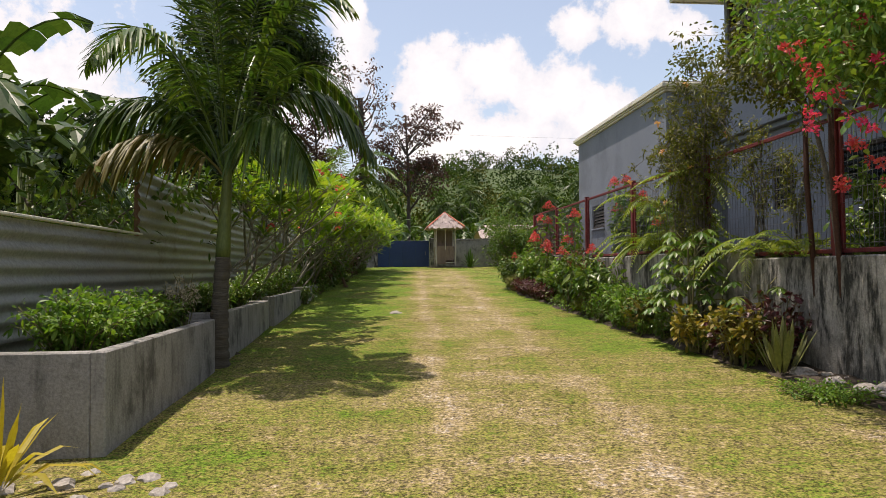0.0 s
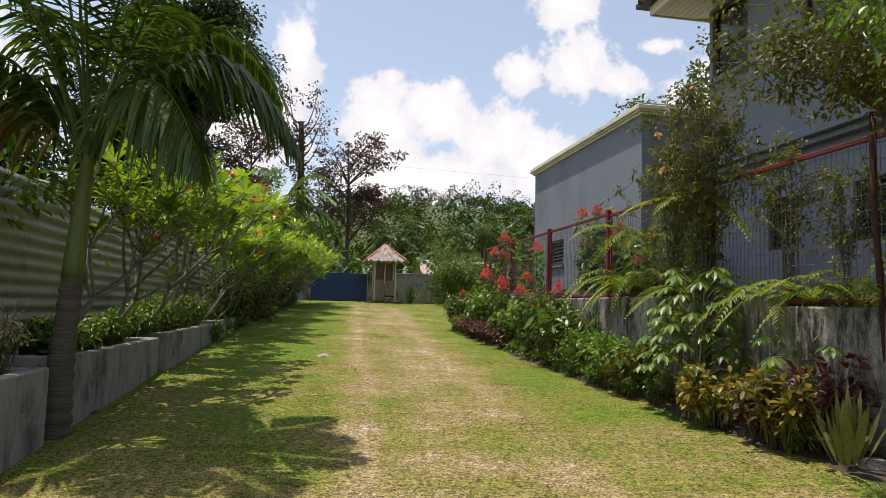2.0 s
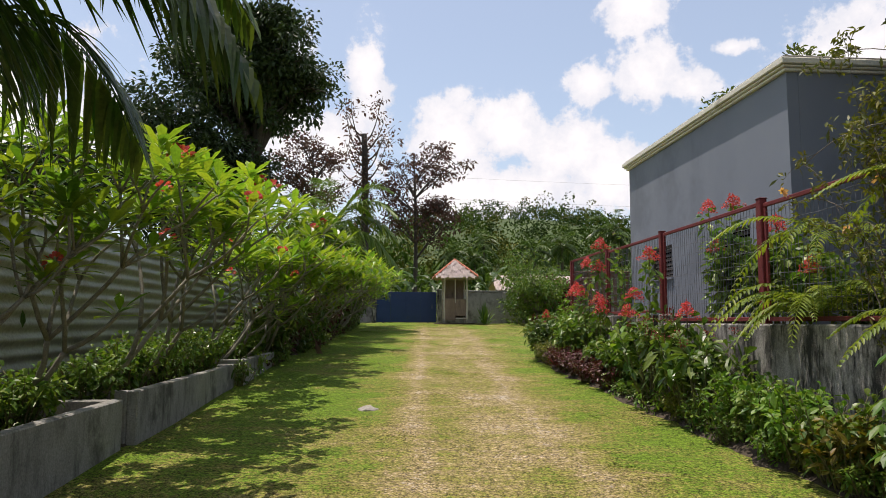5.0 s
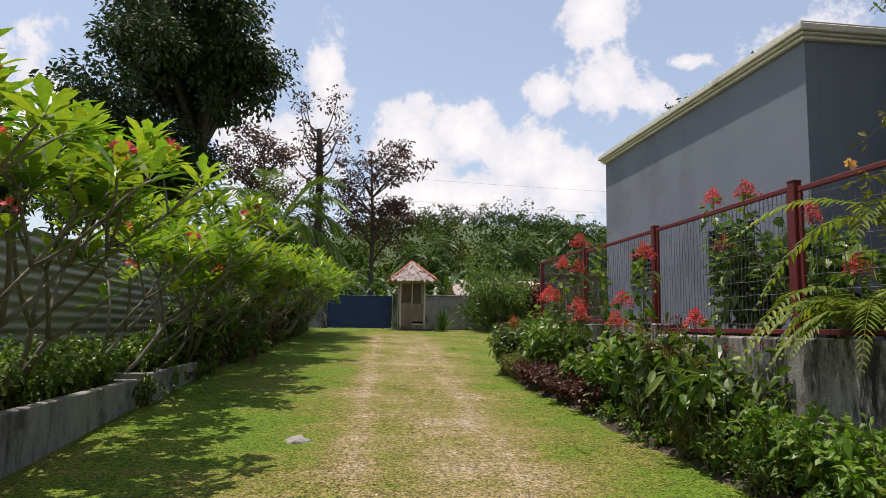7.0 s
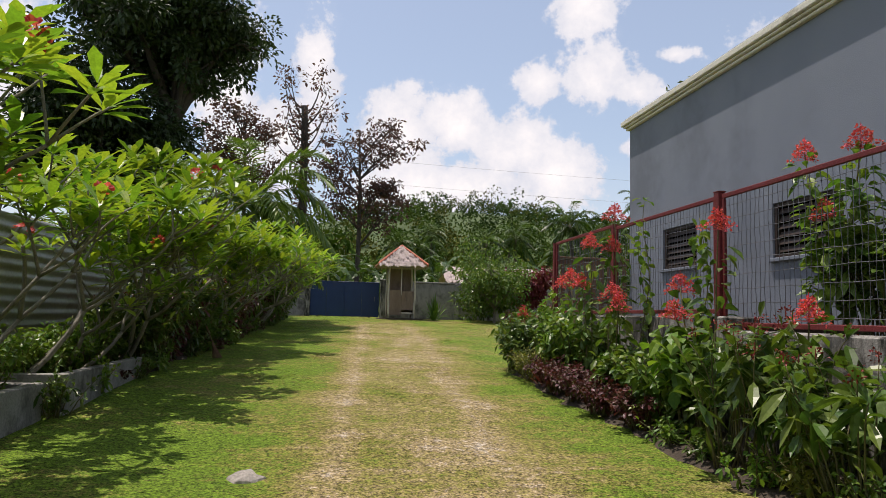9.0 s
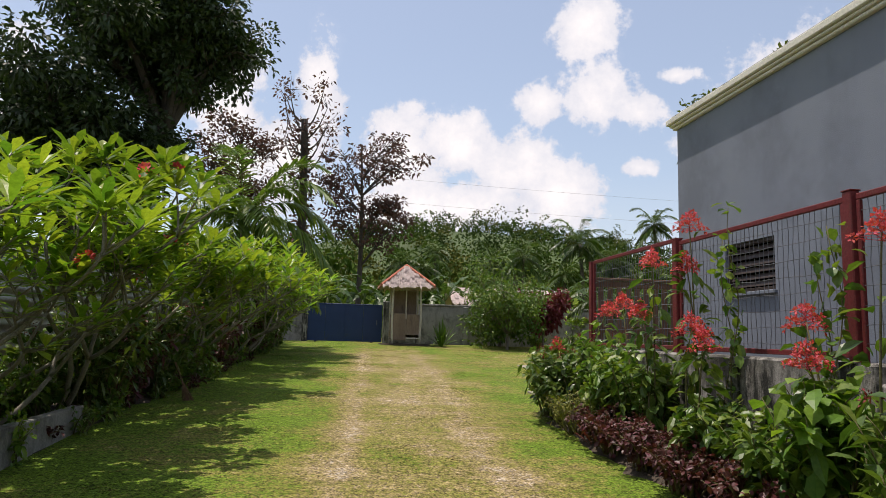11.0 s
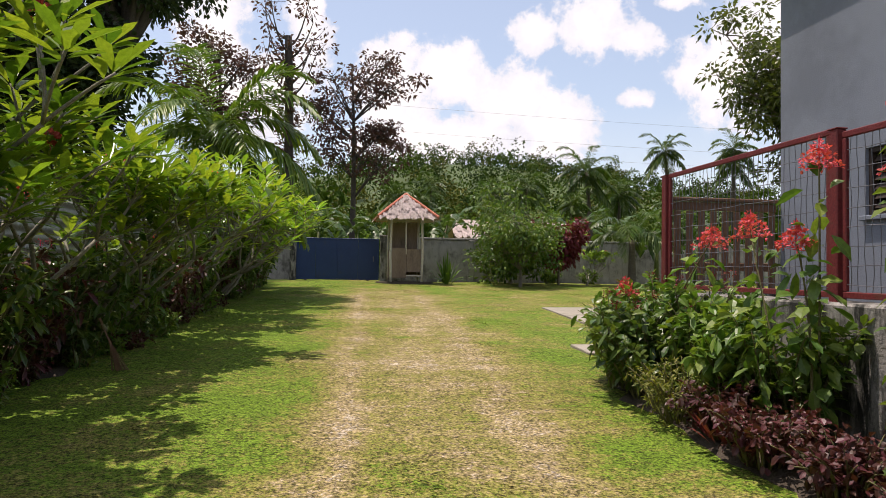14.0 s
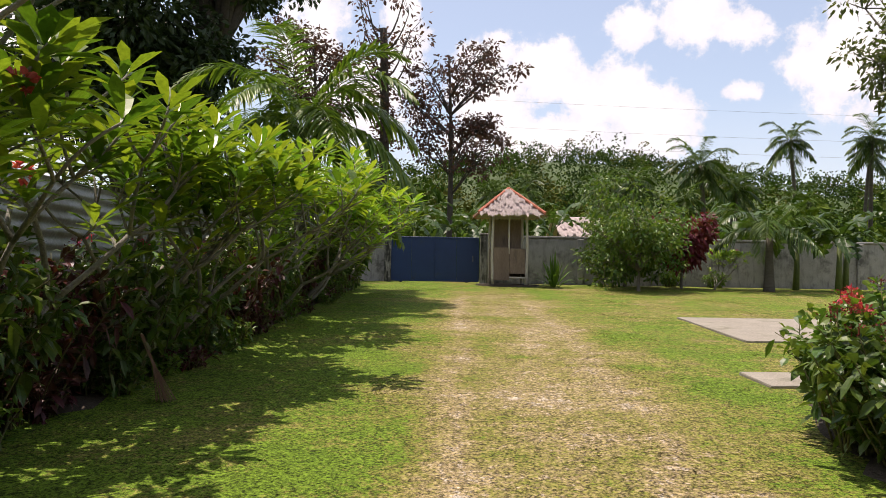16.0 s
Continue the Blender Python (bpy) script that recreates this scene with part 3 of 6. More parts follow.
# ---- low house block ----
def wall_with_holes(axis, c0, c1, a0, a1, z0, z1, holes):
    """One wall slab between c0 and c1 on its thin axis, from a0 to a1 along it, with rectangular holes (b0, b1, h0, h1) right through it."""
    aa = sorted({a0, a1, *[h[0] for h in holes], *[h[1] for h in holes]})
    zz = sorted({z0, z1, *[h[2] for h in holes], *[h[3] for h in holes]})
    bm = bmesh.new()
    grid = [[bm.verts.new((c0, a, z) if axis == "x" else (a, c0, z)) for z in zz] for a in aa]
    for i in range(len(aa) - 1):
        for j in range(len(zz) - 1):
            am, zm = (aa[i] + aa[i + 1]) / 2, (zz[j] + zz[j + 1]) / 2
            if not any(h[0] < am < h[1] and h[2] < zm < h[3] for h in holes):
                bm.faces.new((grid[i][j], grid[i][j + 1], grid[i + 1][j + 1], grid[i + 1][j]))
    made = bmesh.ops.extrude_face_region(bm, geom=bm.faces[:])
    step = Vector((c1 - c0, 0, 0)) if axis == "x" else Vector((0, c1 - c0, 0))
    bmesh.ops.translate(bm, vec=step, verts=[v for v in made["geom"] if isinstance(v, bmesh.types.BMVert)])
    bmesh.ops.recalc_face_normals(bm, faces=bm.faces[:])
    bm.verts.index_update()
    pl = Pile().add([v.co[:] for v in bm.verts], [[v.index for v in f.verts] for f in bm.faces])
    bm.free()
    return pl


def louvre_window(name, x, y0, y1, z0, z1, label):
    """A dark louvred window set in a wall that faces -x at x."""
    w = thing(name, x, y0, z0, label, "window")
    tagged(w, kind="structure")
    wy, wz = y1 - y0, z1 - z0
    part("window_frame", Pile().box(0.03, 0.11, 0.002, 0.05, 0.002, wz - 0.002, 0.004).box(0.03, 0.11, wy - 0.05, wy - 0.002, 0.002, wz - 0.002, 0.004)
         .box(0.03, 0.11, 0.052, wy - 0.052, wz - 0.05, wz - 0.002, 0.004).box(0.03, 0.11, 0.052, wy - 0.052, 0.002, 0.05, 0.004), DARKFRAME, w)
    part("window_sill", Pile().box(-0.05, 0.02, -0.04, wy + 0.04, -0.05, -0.002, 0.006), RENDERC, w)
    n = max(4, int(wz / 0.11))
    for i in range(n):
        z = 0.06 + (wz - 0.12) * (i + 0.5) / n
        pl = Pile()
        V = [(0.05, 0.055, z - 0.035), (0.05, wy - 0.055, z - 0.035), (0.09, wy - 0.055, z + 0.035), (0.09, 0.055, z + 0.035)]
        V += [(a + 0.006, b, c - 0.003) for a, b, c in V]
        pl.add(V, [(0, 1, 2, 3), (7, 6, 5, 4), (0, 4, 5, 1), (3, 2, 6, 7), (0, 3, 7, 4), (1, 5, 6, 2)])
        part("louvre_blade", pl, DARKFRAME, w)
    # near-black sheet behind the blades, in place of the room's shade
    part("dark_room", Pile().box(0.13, 0.15, 0.002, wy - 0.002, 0.002, wz - 0.002, 0), DARKGLASS, w, "dark panel standing in for the unlit interior")


HX, HY0, HY1 = 6.6, 15.35, 22.36
W1 = (19.83, 20.98, 2.72, 3.42)
W2 = (16.6, 17.9, 2.68, 3.40)


def build_low_house():
    h = thing("grey_house", HX, HY0, 1.5, "single-storey blue-grey rendered house with a cream cornice", "house")
    pl = wall_with_holes("x", 0, 0.18, 0, HY1 - HY0, -0.5, 4.06, [(W1[0] - HY0, W1[1] - HY0, W1[2] - 1.5, W1[3] - 1.5), (W2[0] - HY0, W2[1] - HY0, W2[2] - 1.5, W2[3] - 1.5)])
    part("wall", pl, RENDERC, h)
    for bx in ((0.184, 9.5, 0, 0.18), (0.184, 9.5, HY1 - HY0 - 0.18, HY1 - HY0), (9.3, 9.5, 0.184, HY1 - HY0 - 0.184)):
        part("wall", Pile().box(*bx, -0.5, 4.06, 0), RENDERC, h)
    d = HY1 - HY0
    for o, z0, z1 in ((0.06, 4.064, 4.11), (0.10, 4.114, 4.15), (0.14, 4.154, 4.25)):
        part("cornice_moulding", Pile().box(-o, 9.5 + o, -o, d + o, z0, z1, 0.012), CREAM, h, "cream moulded cornice")
    part("roof", Pile().box(-0.08, 9.58, -0.08, d + 0.08, 4.254, 4.30, 0.01), CONCRETE, h)


build_low_house()
louvre_window("window_1", HX, *W1, "dark louvred window in the blue-grey house wall")
louvre_window("window_2", HX, *W2, "wide dark louvred window behind flowering shrubs")


def build_tall_house():
    TX, Y0, Y1, ZT = 7.55, 2.0, 14.4, 7.42
    h = thing("two_storey_house", TX, Y0, 1.5, "two-storey blue-grey house with dark windows and wide eaves", "house")
    L, T = Y1 - Y0, ZT - 1.5
    ups = [(11.18, 12.3), (9.1, 9.78), (6.6, 7.7), (4.0, 5.2)]
    los = [(10.0, 10.7), (7.5, 8.8), (4.3, 5.8)]
    u0, u1, l0, l1 = 4.5, T - 0.05, 1.1, 1.95
    holes = [(a, b, u0, u1) for a, b in ups] + [(a, b, l0, l1) for a, b in los]
    part("wall", wall_with_holes("x", 0, 0.2, 0, L, -0.5, T, holes), RENDERC, h)
    for bx in ((0.204, 9, 0, 0.2), (0.204, 9, L - 0.2, L), (8.8, 9, 0.204, L - 0.204)):
        part("wall", Pile().box(*bx, -0.5, T, 0), RENDERC, h)
    part("ledge", Pile().box(-0.25, -0.002, -0.1, L + 0.1, 2.72, 2.86, 0.01).box(-0.14, -0.002, -0.1, L + 0.1, 2.62, 2.716, 0.01), RENDERC, h, "pale floor ledge")
    for a, b in ups:
        mid = u0 + 0.62
        w = part("window", Pile().box(0.02, 0.12, a + 0.002, b - 0.002, u0 + 0.002, u0 + 0.08, 0.005).box(0.02, 0.12, a + 0.002, b - 0.002, u1 - 0.08, u1 - 0.002, 0.005)
                 .box(0.02, 0.12, a + 0.002, a + 0.08, u0 + 0.082, u1 - 0.082, 0.005).box(0.02, 0.12, b - 0.08, b - 0.002, u0 + 0.082, u1 - 0.082, 0.005)
                 .box(0.02, 0.12, a + 0.082, b - 0.082, mid - 0.04, mid + 0.04, 0.005), DARKFRAME, h, "dark framed window")
        part("pane", Pile().box(0.075, 0.09, a + 0.082, b - 0.082, u0 + 0.084, mid - 0.042, 0), DARKGLASS, w)
        part("pane", Pile().box(0.075, 0.09, a + 0.082, b - 0.082, mid + 0.042, u1 - 0.084, 0), DARKGLASS, w)
        part("window_sill", Pile().box(-0.08, 0.0, a - 0.06, b + 0.06, u0 - 0.09, u0 - 0.002, 0.008), RENDERC, w)
    for a, b in los:
        w = part("window", Pile().box(0.05, 0.12, a + 0.002, b - 0.002, l0 + 0.002, l0 + 0.06, 0.005).box(0.05, 0.12, a + 0.002, b - 0.002, l1 - 0.06, l1 - 0.002, 0.005)
                 .box(0.05, 0.12, a + 0.002, a + 0.06, l0 + 0.062, l1 - 0.062, 0.005).box(0.05, 0.12, b - 0.06, b - 0.002, l0 + 0.062, l1 - 0.062, 0.005), DARKFRAME, h, "dark louvred window")
        for i in range(6):
            z = l0 + 0.13 + i * 0.118
            part("louvre_blade", Pile().box(0.07, 0.10, a + 0.062, b - 0.062, z - 0.04, z + 0.04, 0.003), DARKGLASS, w)
    part("roof", Pile().box(-1.02, 9.9, -0.95, L + 0.36, T + 0.03, T + 0.16, 0.02), CREAM, h, "white eaves slab")
    for i in range(8):   # boarded soffit
        x = -1.01 + i * 0.125
        part("soffit_board", Pile().box(x, x + 0.117, -0.94, L + 0.35, T + 0.004, T + 0.028, 0.004), CREAM, h)
    part("fascia", Pile().box(-1.06, -1.022, -0.98, L + 0.40, T - 0.02, T + 0.18, 0.005), CREAM, h, "white fascia board")
    part("fascia", Pile().box(-1.02, 9.9, L + 0.362, L + 0.40, T - 0.02, T + 0.18, 0.005), CREAM, h, "white fascia board")
    bm = bmesh.new()
    e = 0.2
    lo = [bm.verts.new(v) for v in ((-1.06 - e, -1.0, T + 0.185), (10, -1.0, T + 0.185), (10, L + 0.4 + e, T + 0.185), (-1.06 - e, L + 0.4 + e, T + 0.185))]
    up = [bm.verts.new((v.co.x, v.co.y, v.co.z + 0.09)) for v in lo]
    hi = [bm.verts.new(v) for v in ((4.5, 4.5, T + 2.4), (4.5, L - 4.5, T + 2.4))]
    for f in ((up[0], up[1], hi[0]), (up[1], up[2], hi[1], hi[0]), (up[2], up[3], hi[1]), (up[3], up[0], hi[0], hi[1]), (lo[3], lo[2], lo[1], lo[0])):
        bm.faces.new(f)
    for i in range(4):
        j = (i + 1) % 4
        bm.faces.new((lo[i], lo[j], up[j], up[i]))
    me = bpy.data.meshes.new("roof_sheet")
    bm.to_mesh(me)
    bm.free()
    me.materials.append(DARKFRAME)
    r = tagged(new("roof_sheet", me), "dark brown roof sheeting")
    r.parent = h
    for i in range(60):   # rolls of the sheeting along the eaves
        y = -0.9 + i * 0.232
        if y < L + 0.55:
            part("roof_roll", Pile().tube([(-1.29, y, T + 0.24), (-1.18, y, T + 0.29)], 0.055, 0.055, 8), DARKFRAME, r)


build_tall_house()


# ---- far boundary wall, gate, hut ----
def build_far_wall():
    pl = Pile()
    pl.box(3.05, 40, 40.0, 40.2, 1.2, 3.22, 0.015).box(-30, -0.28, 40.0, 40.2, 1.2, 3.22, 0.015)
    pl.box(3.05, 40, 39.96, 40.24, 3.224, 3.30, 0.015).box(-30, -0.28, 39.96, 40.24, 3.224, 3.30, 0.015)
    w = whole("boundary_wall", pl, CONCRETE, "weathered grey concrete boundary wall with a capping", "wall", kind="structure")
    for x in np.arange(6.2, 39, 3.2):
        part("pier", Pile().box(x, x + 0.22, 39.9, 39.956, 1.2, 3.22, 0.015), CONCRETE, w)


build_far_wall()


def build_gate():
    g = thing("sliding_gate", -0.12, 39.6, gz(0, 39.6), "closed dark blue painted sheet-steel driveway gate", "gate")
    W, H = 2.98, 1.52
    for i in range(4):
        x0, x1 = W * i / 4, W * (i + 1) / 4
        part("sheet_panel", Pile().box(x0 + 0.003, x1 - 0.003, 0.02, 0.035, 0.08, H - 0.045, 0.004), BLUE, g)
    part("gate_frame", Pile().box(0, W, 0, 0.06, H - 0.05, H, 0.006).box(0, W, 0, 0.06, 0.04, 0.08, 0.006), BLUE, g)
    for x in (0.0, W * 0.5 - 0.02, W - 0.04):
        part("stile", Pile().box(x, x + 0.04, -0.012, 0.018, 0.082, H - 0.052, 0.004), BLUE, g)
    for x in (0.4, W - 0.4):
        part("wheel", Pile().tube([(x, 0.01, 0.03), (x, 0.05, 0.03)], 0.045, 0.045, 12), DARKFRAME, g)
    part("handle", Pile().box(W - 0.22, W - 0.19, -0.045, -0.014, 0.7, 0.9, 0.006), WIRE, g)
    for x in (-0.27, 2.9):
        p = Pile().box(x, x + 0.22, 39.55, 39.8, 1.2, 3.26, 0.015).box(x - 0.03, x + 0.25, 39.52, 39.83, 3.264, 3.33, 0.015)
        whole("gate_pier", p, MOULDY, "weathered concrete gate pier beside the blue gate", "pier", "gate piers")


build_gate()


def build_hut():
    HXc, HYc = 3.62, 38.0
    z = gz(0, HYc)
    h = thing("guard_hut", HXc, HYc, z, "small open timber guard hut with a thatched pyramid roof", "hut", rz=0)
    s = 0.52
    for x, y in ((-s, -s), (s, -s), (s, s), (-s, s)):
        zz = np.linspace(-0.05, 2.15, 6)
        part("post", Pile().tube(np.stack([x + 0.012 * np.sin(zz * 3 + x * 9), y + 0 * zz, zz], 1), 0.045, 0.04, 8), POSTW, h, smooth=True)
    part("post", Pile().tube([(-0.02, -s, 0.95), (-0.02, -s, 2.1)], 0.025, 0.025, 6), POSTW, h)
    part("wall_panel", Pile().box(-s + 0.04, -0.01, -s - 0.02, -s + 0.012, 0.16, 1.15, 0.004), PLY, h, "warped plywood half wall")
    part("wall_panel", Pile().box(0.0, s - 0.045, -s - 0.005, -s + 0.02, 0.36, 1.12, 0.004), PLY, h, "grey plywood half wall")
    for x in (-s, s):
        part("wall_panel", Pile().box(x - 0.012, x + 0.012, -s + 0.05, s - 0.05, 0.2, 1.12, 0.004), PLY, h)
    part("wall_panel", Pile().box(-s + 0.05, s - 0.05, s - 0.012, s + 0.012, 0.2, 2.05, 0.004), PLY, h, "dark back wall")
    part("bench", Pile().box(-s + 0.05, s - 0.05, 0.1, 0.45, 0.42, 0.46, 0.005), PLY, h)
    part("rail", Pile().box(0.0, s, -s - 0.03, -s + 0.0, 0.22, 0.27, 0.004), POSTW, h)
    for yb in (-s, s):
        part("beam", Pile().box(-s - 0.1, s + 0.1, yb - 0.04, yb + 0.04, 2.1, 2.17, 0.006), POSTW, h)
    roof = Pile()
    e, top, ez = 0.96, 2.97, 2.12
    V = [(-e, -e, ez), (e, -e, ez), (e, e, ez), (-e, e, ez), (0, 0, top - 0.03)]
    roof.add(V, [(3, 2, 1, 0)], [(0, 1, 4), (1, 2, 4), (2, 3, 4), (3, 0, 4)])
    P, D, Un = [], [], []
    for side in range(4):
        ca, sa = math.cos(side * math.pi / 2), math.sin(side * math.pi / 2)
        for row in range(9):
            f = row / 9
            half = e * (1 - f) * 0.98
            for k in range(int(6 + 34 * (1 - f))):
                u = U(-half, half)
                d = e * (1 - f)
                zz = ez + (top - ez) * f + 0.03 + U(-0.01, 0.02)
                px, py = u, -d
                dx, dy, dzz = U(-0.12, 0.12), -0.75, -0.66
                P.append((px * ca - py * sa, px * sa + py * ca, zz + 0.05)), D.append((dx * ca - dy * sa, dx * sa + dy * ca, dzz)), Un.append((0, 0, 1))
    roof.leaves(np.array(P), np.array(D), np.array(Un), U(0.14, 0.24, len(P)), U(0.04, 0.08, len(P)), 0.15, 0.1)
    part("roof", roof, THATCH, h, "frayed grey-brown thatch")
    for sx, sy in ((-1, -1), (1, -1), (1, 1), (-1, 1)):
        part("ridge_cap", Pile().tube([(sx * e * 1.03, sy * e * 1.03, ez + 0.05), (sx * e * 0.5, sy * e * 0.5, (ez + top) / 2 + 0.06), (0, 0, top + 0.04)], 0.045, 0.04, 6), REDCAP, h, "faded red sheet ridge cap")
    for a in range(4):
        c, s2 = math.cos(a * math.pi / 2), math.sin(a * math.pi / 2)
        if a != 0:
            part("eave_strip", Pile().tube([(-e * c + e * 1.02 * s2, -e * s2 - e * 1.02 * c, ez + 0.02), (e * c + e * 1.02 * s2, e * s2 - e * 1.02 * c, ez + 0.02)], 0.028, 0.028, 6), REDCAP, h, "faded red eave strip")
    # dark disc as wide as the roof: the hut's shadow put in as colour
    pl = Pile()
    pl.tube([(0, 0, -0.06), (0, 0, 0.035)], 1.0, 0.96, 20)
    part("earth_pad", pl, SOIL, h, "dark soil-coloured disc standing in for the hut's shadow")


build_hut()


def build_far_shed():
    h = thing("thatched_shed", 7.0, 46.5, 1.75, "low shed with a long sagging thatched roof beyond the wall", "shed")
    for x in (0.3, 2.8, 5.2):
        for y in (0.3, 2.7):
            part("post", Pile().tube([(x, y, -0.1), (x, y, 2.2)], 0.06, 0.06, 8), BARK, h)
    part("wall_panel", Pile().box(0.4, 5.1, 2.6, 2.65, 0, 1.9, 0.01), PLY, h)
    P, D = [], []
    pl = Pile()
    for sgn, y0 in ((-1, -0.3), (1, 3.3)):
        V = [(-0.2, y0, 1.95), (5.7, y0, 1.95), (5.7, 1.5, 2.85), (-0.2, 1.5, 2.85)]
        V += [(a, b, c - 0.06) for a, b, c in V]
        pl.add(V, [(0, 1, 2, 3), (7, 6, 5, 4), (0, 4, 5, 1), (1, 5, 6, 2), (0, 3, 7, 4)])
        for r in range(8):
            f = r / 8
            for k in range(60):
                P.append((U(-0.2, 5.7), y0 + (1.5 - y0) * f, 2.0 + 0.9 * f + U(0, 0.04))), D.append((U(-0.1, 0.1), sgn * 0.9, -0.42))
    pl.leaves(np.array(P), np.array(D), np.tile((0, 0, 1), (len(P), 1)), 0.35, U(0.08, 0.16, len(P)), 0.1, 0.1)
    part("roof", pl, THATCH, h, "bleached frayed thatch")


build_far_shed()


# ---- left: planters and corrugated fence ----
PLANTERS = ((5.2, 8.55, -1.95, 0.94), (9.05, 12.65, -1.95, 0.99), (12.85, 17.2, -1.88, 1.05), (17.4, 20.3, -1.75, 1.12))


def build_planters():
    for y0, y1, x, z in PLANTERS:
        p = thing("planter", x, y0, gz(0, y0), "long raised concrete planter box stained with dark streaks", "planter", "planters along the fence")
        L, h, xb = y1 - y0, z - gz(0, y0), -3.0 - x
        part("front_wall", Pile().box(-0.11, 0, 0, L, -0.25, h, 0.012), CONCRETE, p)
        part("end_wall", Pile().box(xb, -0.112, 0, 0.11, -0.25, h - 0.003, 0.012), CONCRETE, p)
        part("end_wall", Pile().box(xb, -0.112, L - 0.11, L, -0.25, h - 0.003, 0.012), CONCRETE, p)
        V, k = [], 12
        for i in range(k + 1):
            for xx in np.linspace(xb, -0.112, 6):
                V.append((xx, 0.112 + (L - 0.224) * i / k, h - 0.13 + U(-0.03, 0.03)))
        part("soil", Pile().add(V, [(i * 6 + j, i * 6 + j + 1, i * 6 + j + 7, i * 6 + j + 6) for i in range(k) for j in range(5)]), SOIL, p)


build_planters()


def build_corrugated():
    f = thing("corrugated_fence", -3.05, 0, 0, "grey corrugated galvanised sheet fence with lapped sheets", "fence")

    def sheet(y0, y1, z0, z1, off):
        pl = Pile()
        zz = np.arange(z0, z1 + 0.001, 0.019)
        yy = np.linspace(y0, y1, 4)
        V = [(0.018 * math.sin(z * 2 * math.pi / 0.152) + off + 0.008 * math.sin(y * 1.7), y, z) for z in zz for y in yy]
        n = len(yy)
        pl.add(V, [(i * n + j, i * n + j + 1, (i + 1) * n + j + 1, (i + 1) * n + j) for i in range(len(zz) - 1) for j in range(n - 1)])
        part("sheet", pl, ZINC, f, smooth=True)

    y = -3.0
    k = 0
    while y < 36:
        y1 = min(y + 2.44, 9.28) if y < 9.2 else y + 2.44
        zt = 1.98 if y < 9.2 else float(np.interp(y, (9, 13, 25, 36), (2.84, 2.88, 3.1, 3.4)))
        zb = gz(0, y) - 0.02
        zm = zb + 0.8
        while zb < zt - 0.05:
            zm = min(zb + 0.84, zt)
            sheet(y, y1 + 0.05, zb, zm, 0.006 * (k % 2))
            zb, k = zm - 0.05, k + 1
        y = y1
        k += 1
    for y in np.arange(-2.8, 36, 2.44):
        part("post", Pile().box(-0.13, -0.04, y, y + 0.09, gz(0, y) - 0.2, 1.9 if y < 9.2 else 2.75, 0.006), BROWNWOOD, f)
    part("cap_rail", Pile().box(-0.03, 0.03, -3, 9.26, 1.985, 2.01, 0.004), CREAM, f, "pale timber capping")


build_corrugated()


# ---- plants ----
def bez(a, b, c, n=8):
    t = np.linspace(0, 1, n)[:, None]
    return (1 - t) ** 2 * np.array(a) + 2 * t * (1 - t) * np.array(b) + t * t * np.array(c)


def frond_pile(base, way, length, rise, drop, leaflet, width, pairs, hang=0.5, rib=0.014, vee=0.6, bare=0.1, full=True):
    """A feather leaf: a bowed rib with leaflets on both sides."""
    base, way = np.array(base, float), np.array(way, float)
    way[2] = 0
    way /= np.linalg.norm(way)
    mid = base + way * length * 0.45 + np.array((0, 0, rise))
    tip = base + way * length * 0.92 + np.array((0, 0, rise - drop))
    pts = bez(base, mid, tip, 12)
    pl = Pile().tube(pts, rib, rib * 0.2, 5)
    t = np.linspace(bare, 0.99, pairs)
    idx = t * 11
    i0 = np.clip(idx.astype(int), 0, 10)
    P = pts[i0] + (pts[i0 + 1] - pts[i0]) * (idx - i0)[:, None]
    T = pts[i0 + 1] - pts[i0]
    T /= np.linalg.norm(T, axis=1, keepdims=True)
    side = np.cross(T, (0, 0, 1.0))
    side /= np.linalg.norm(side, axis=1, keepdims=True) + 1e-9
    L = leaflet * np.clip(np.sin(np.pi * (0.12 + 0.82 * t)), 0.2, 1)
    for s in (-1, 1):
        D = T * (0.45 + 0.5 * t[:, None]) + side * s + np.array((0, 0, 1.0)) * (vee - 0.9 * hang * U(0.5, 1.2, pairs))[:, None] + RNG.normal(size=(pairs, 3)) * 0.10
        pl.leaves(P, D, np.tile((0, 0, 1.0), (pairs, 1)), L * U(0.85, 1.1, pairs), width, hang * U(0.6, 1.3, pairs), 0.3, (1.0, 0.75))
    return pl


def palm(name, x, y, z, trunk, girth, fronds, length, label, group="", lean=(0, 0), leaflet=0.55, width=0.035, pairs=46, mats=(PALMBARK, L_PALM), droopy=1.0, low=-0.2, high=0.75):
    p = thing(name, x, y, z, label, "palm tree", group)
    zz = np.linspace(-0.1, trunk, 9)
    f = np.clip(zz / trunk, 0, 1)
    pts = np.stack([lean[0] * f ** 1.4, lean[1] * f ** 1.4, zz], 1)
    rr = girth * (1 - 0.35 * f) * (1 + 0.25 * np.exp(-zz * 4 / max(trunk, 1)))
    part("trunk", Pile().tube(pts, rr, None, 10), mats[0], p, smooth=True)
    top = pts[-1]
    for i in range(fronds):
        a = i * 2.39996 + U(-0.2, 0.2)
        age = i / max(1, fronds - 1)
        L = length * U(0.85, 1.1)
        rise = L * (high - (high - low) * age)
        drop = L * (0.25 + 0.45 * age) * droopy
        pl = frond_pile(top, (math.cos(a), math.sin(a), 0), L, rise, drop, leaflet * U(0.9, 1.1), width, pairs, hang=0.35 + 0.5 * age)
        part("frond", pl, mats[1], p)
    return p


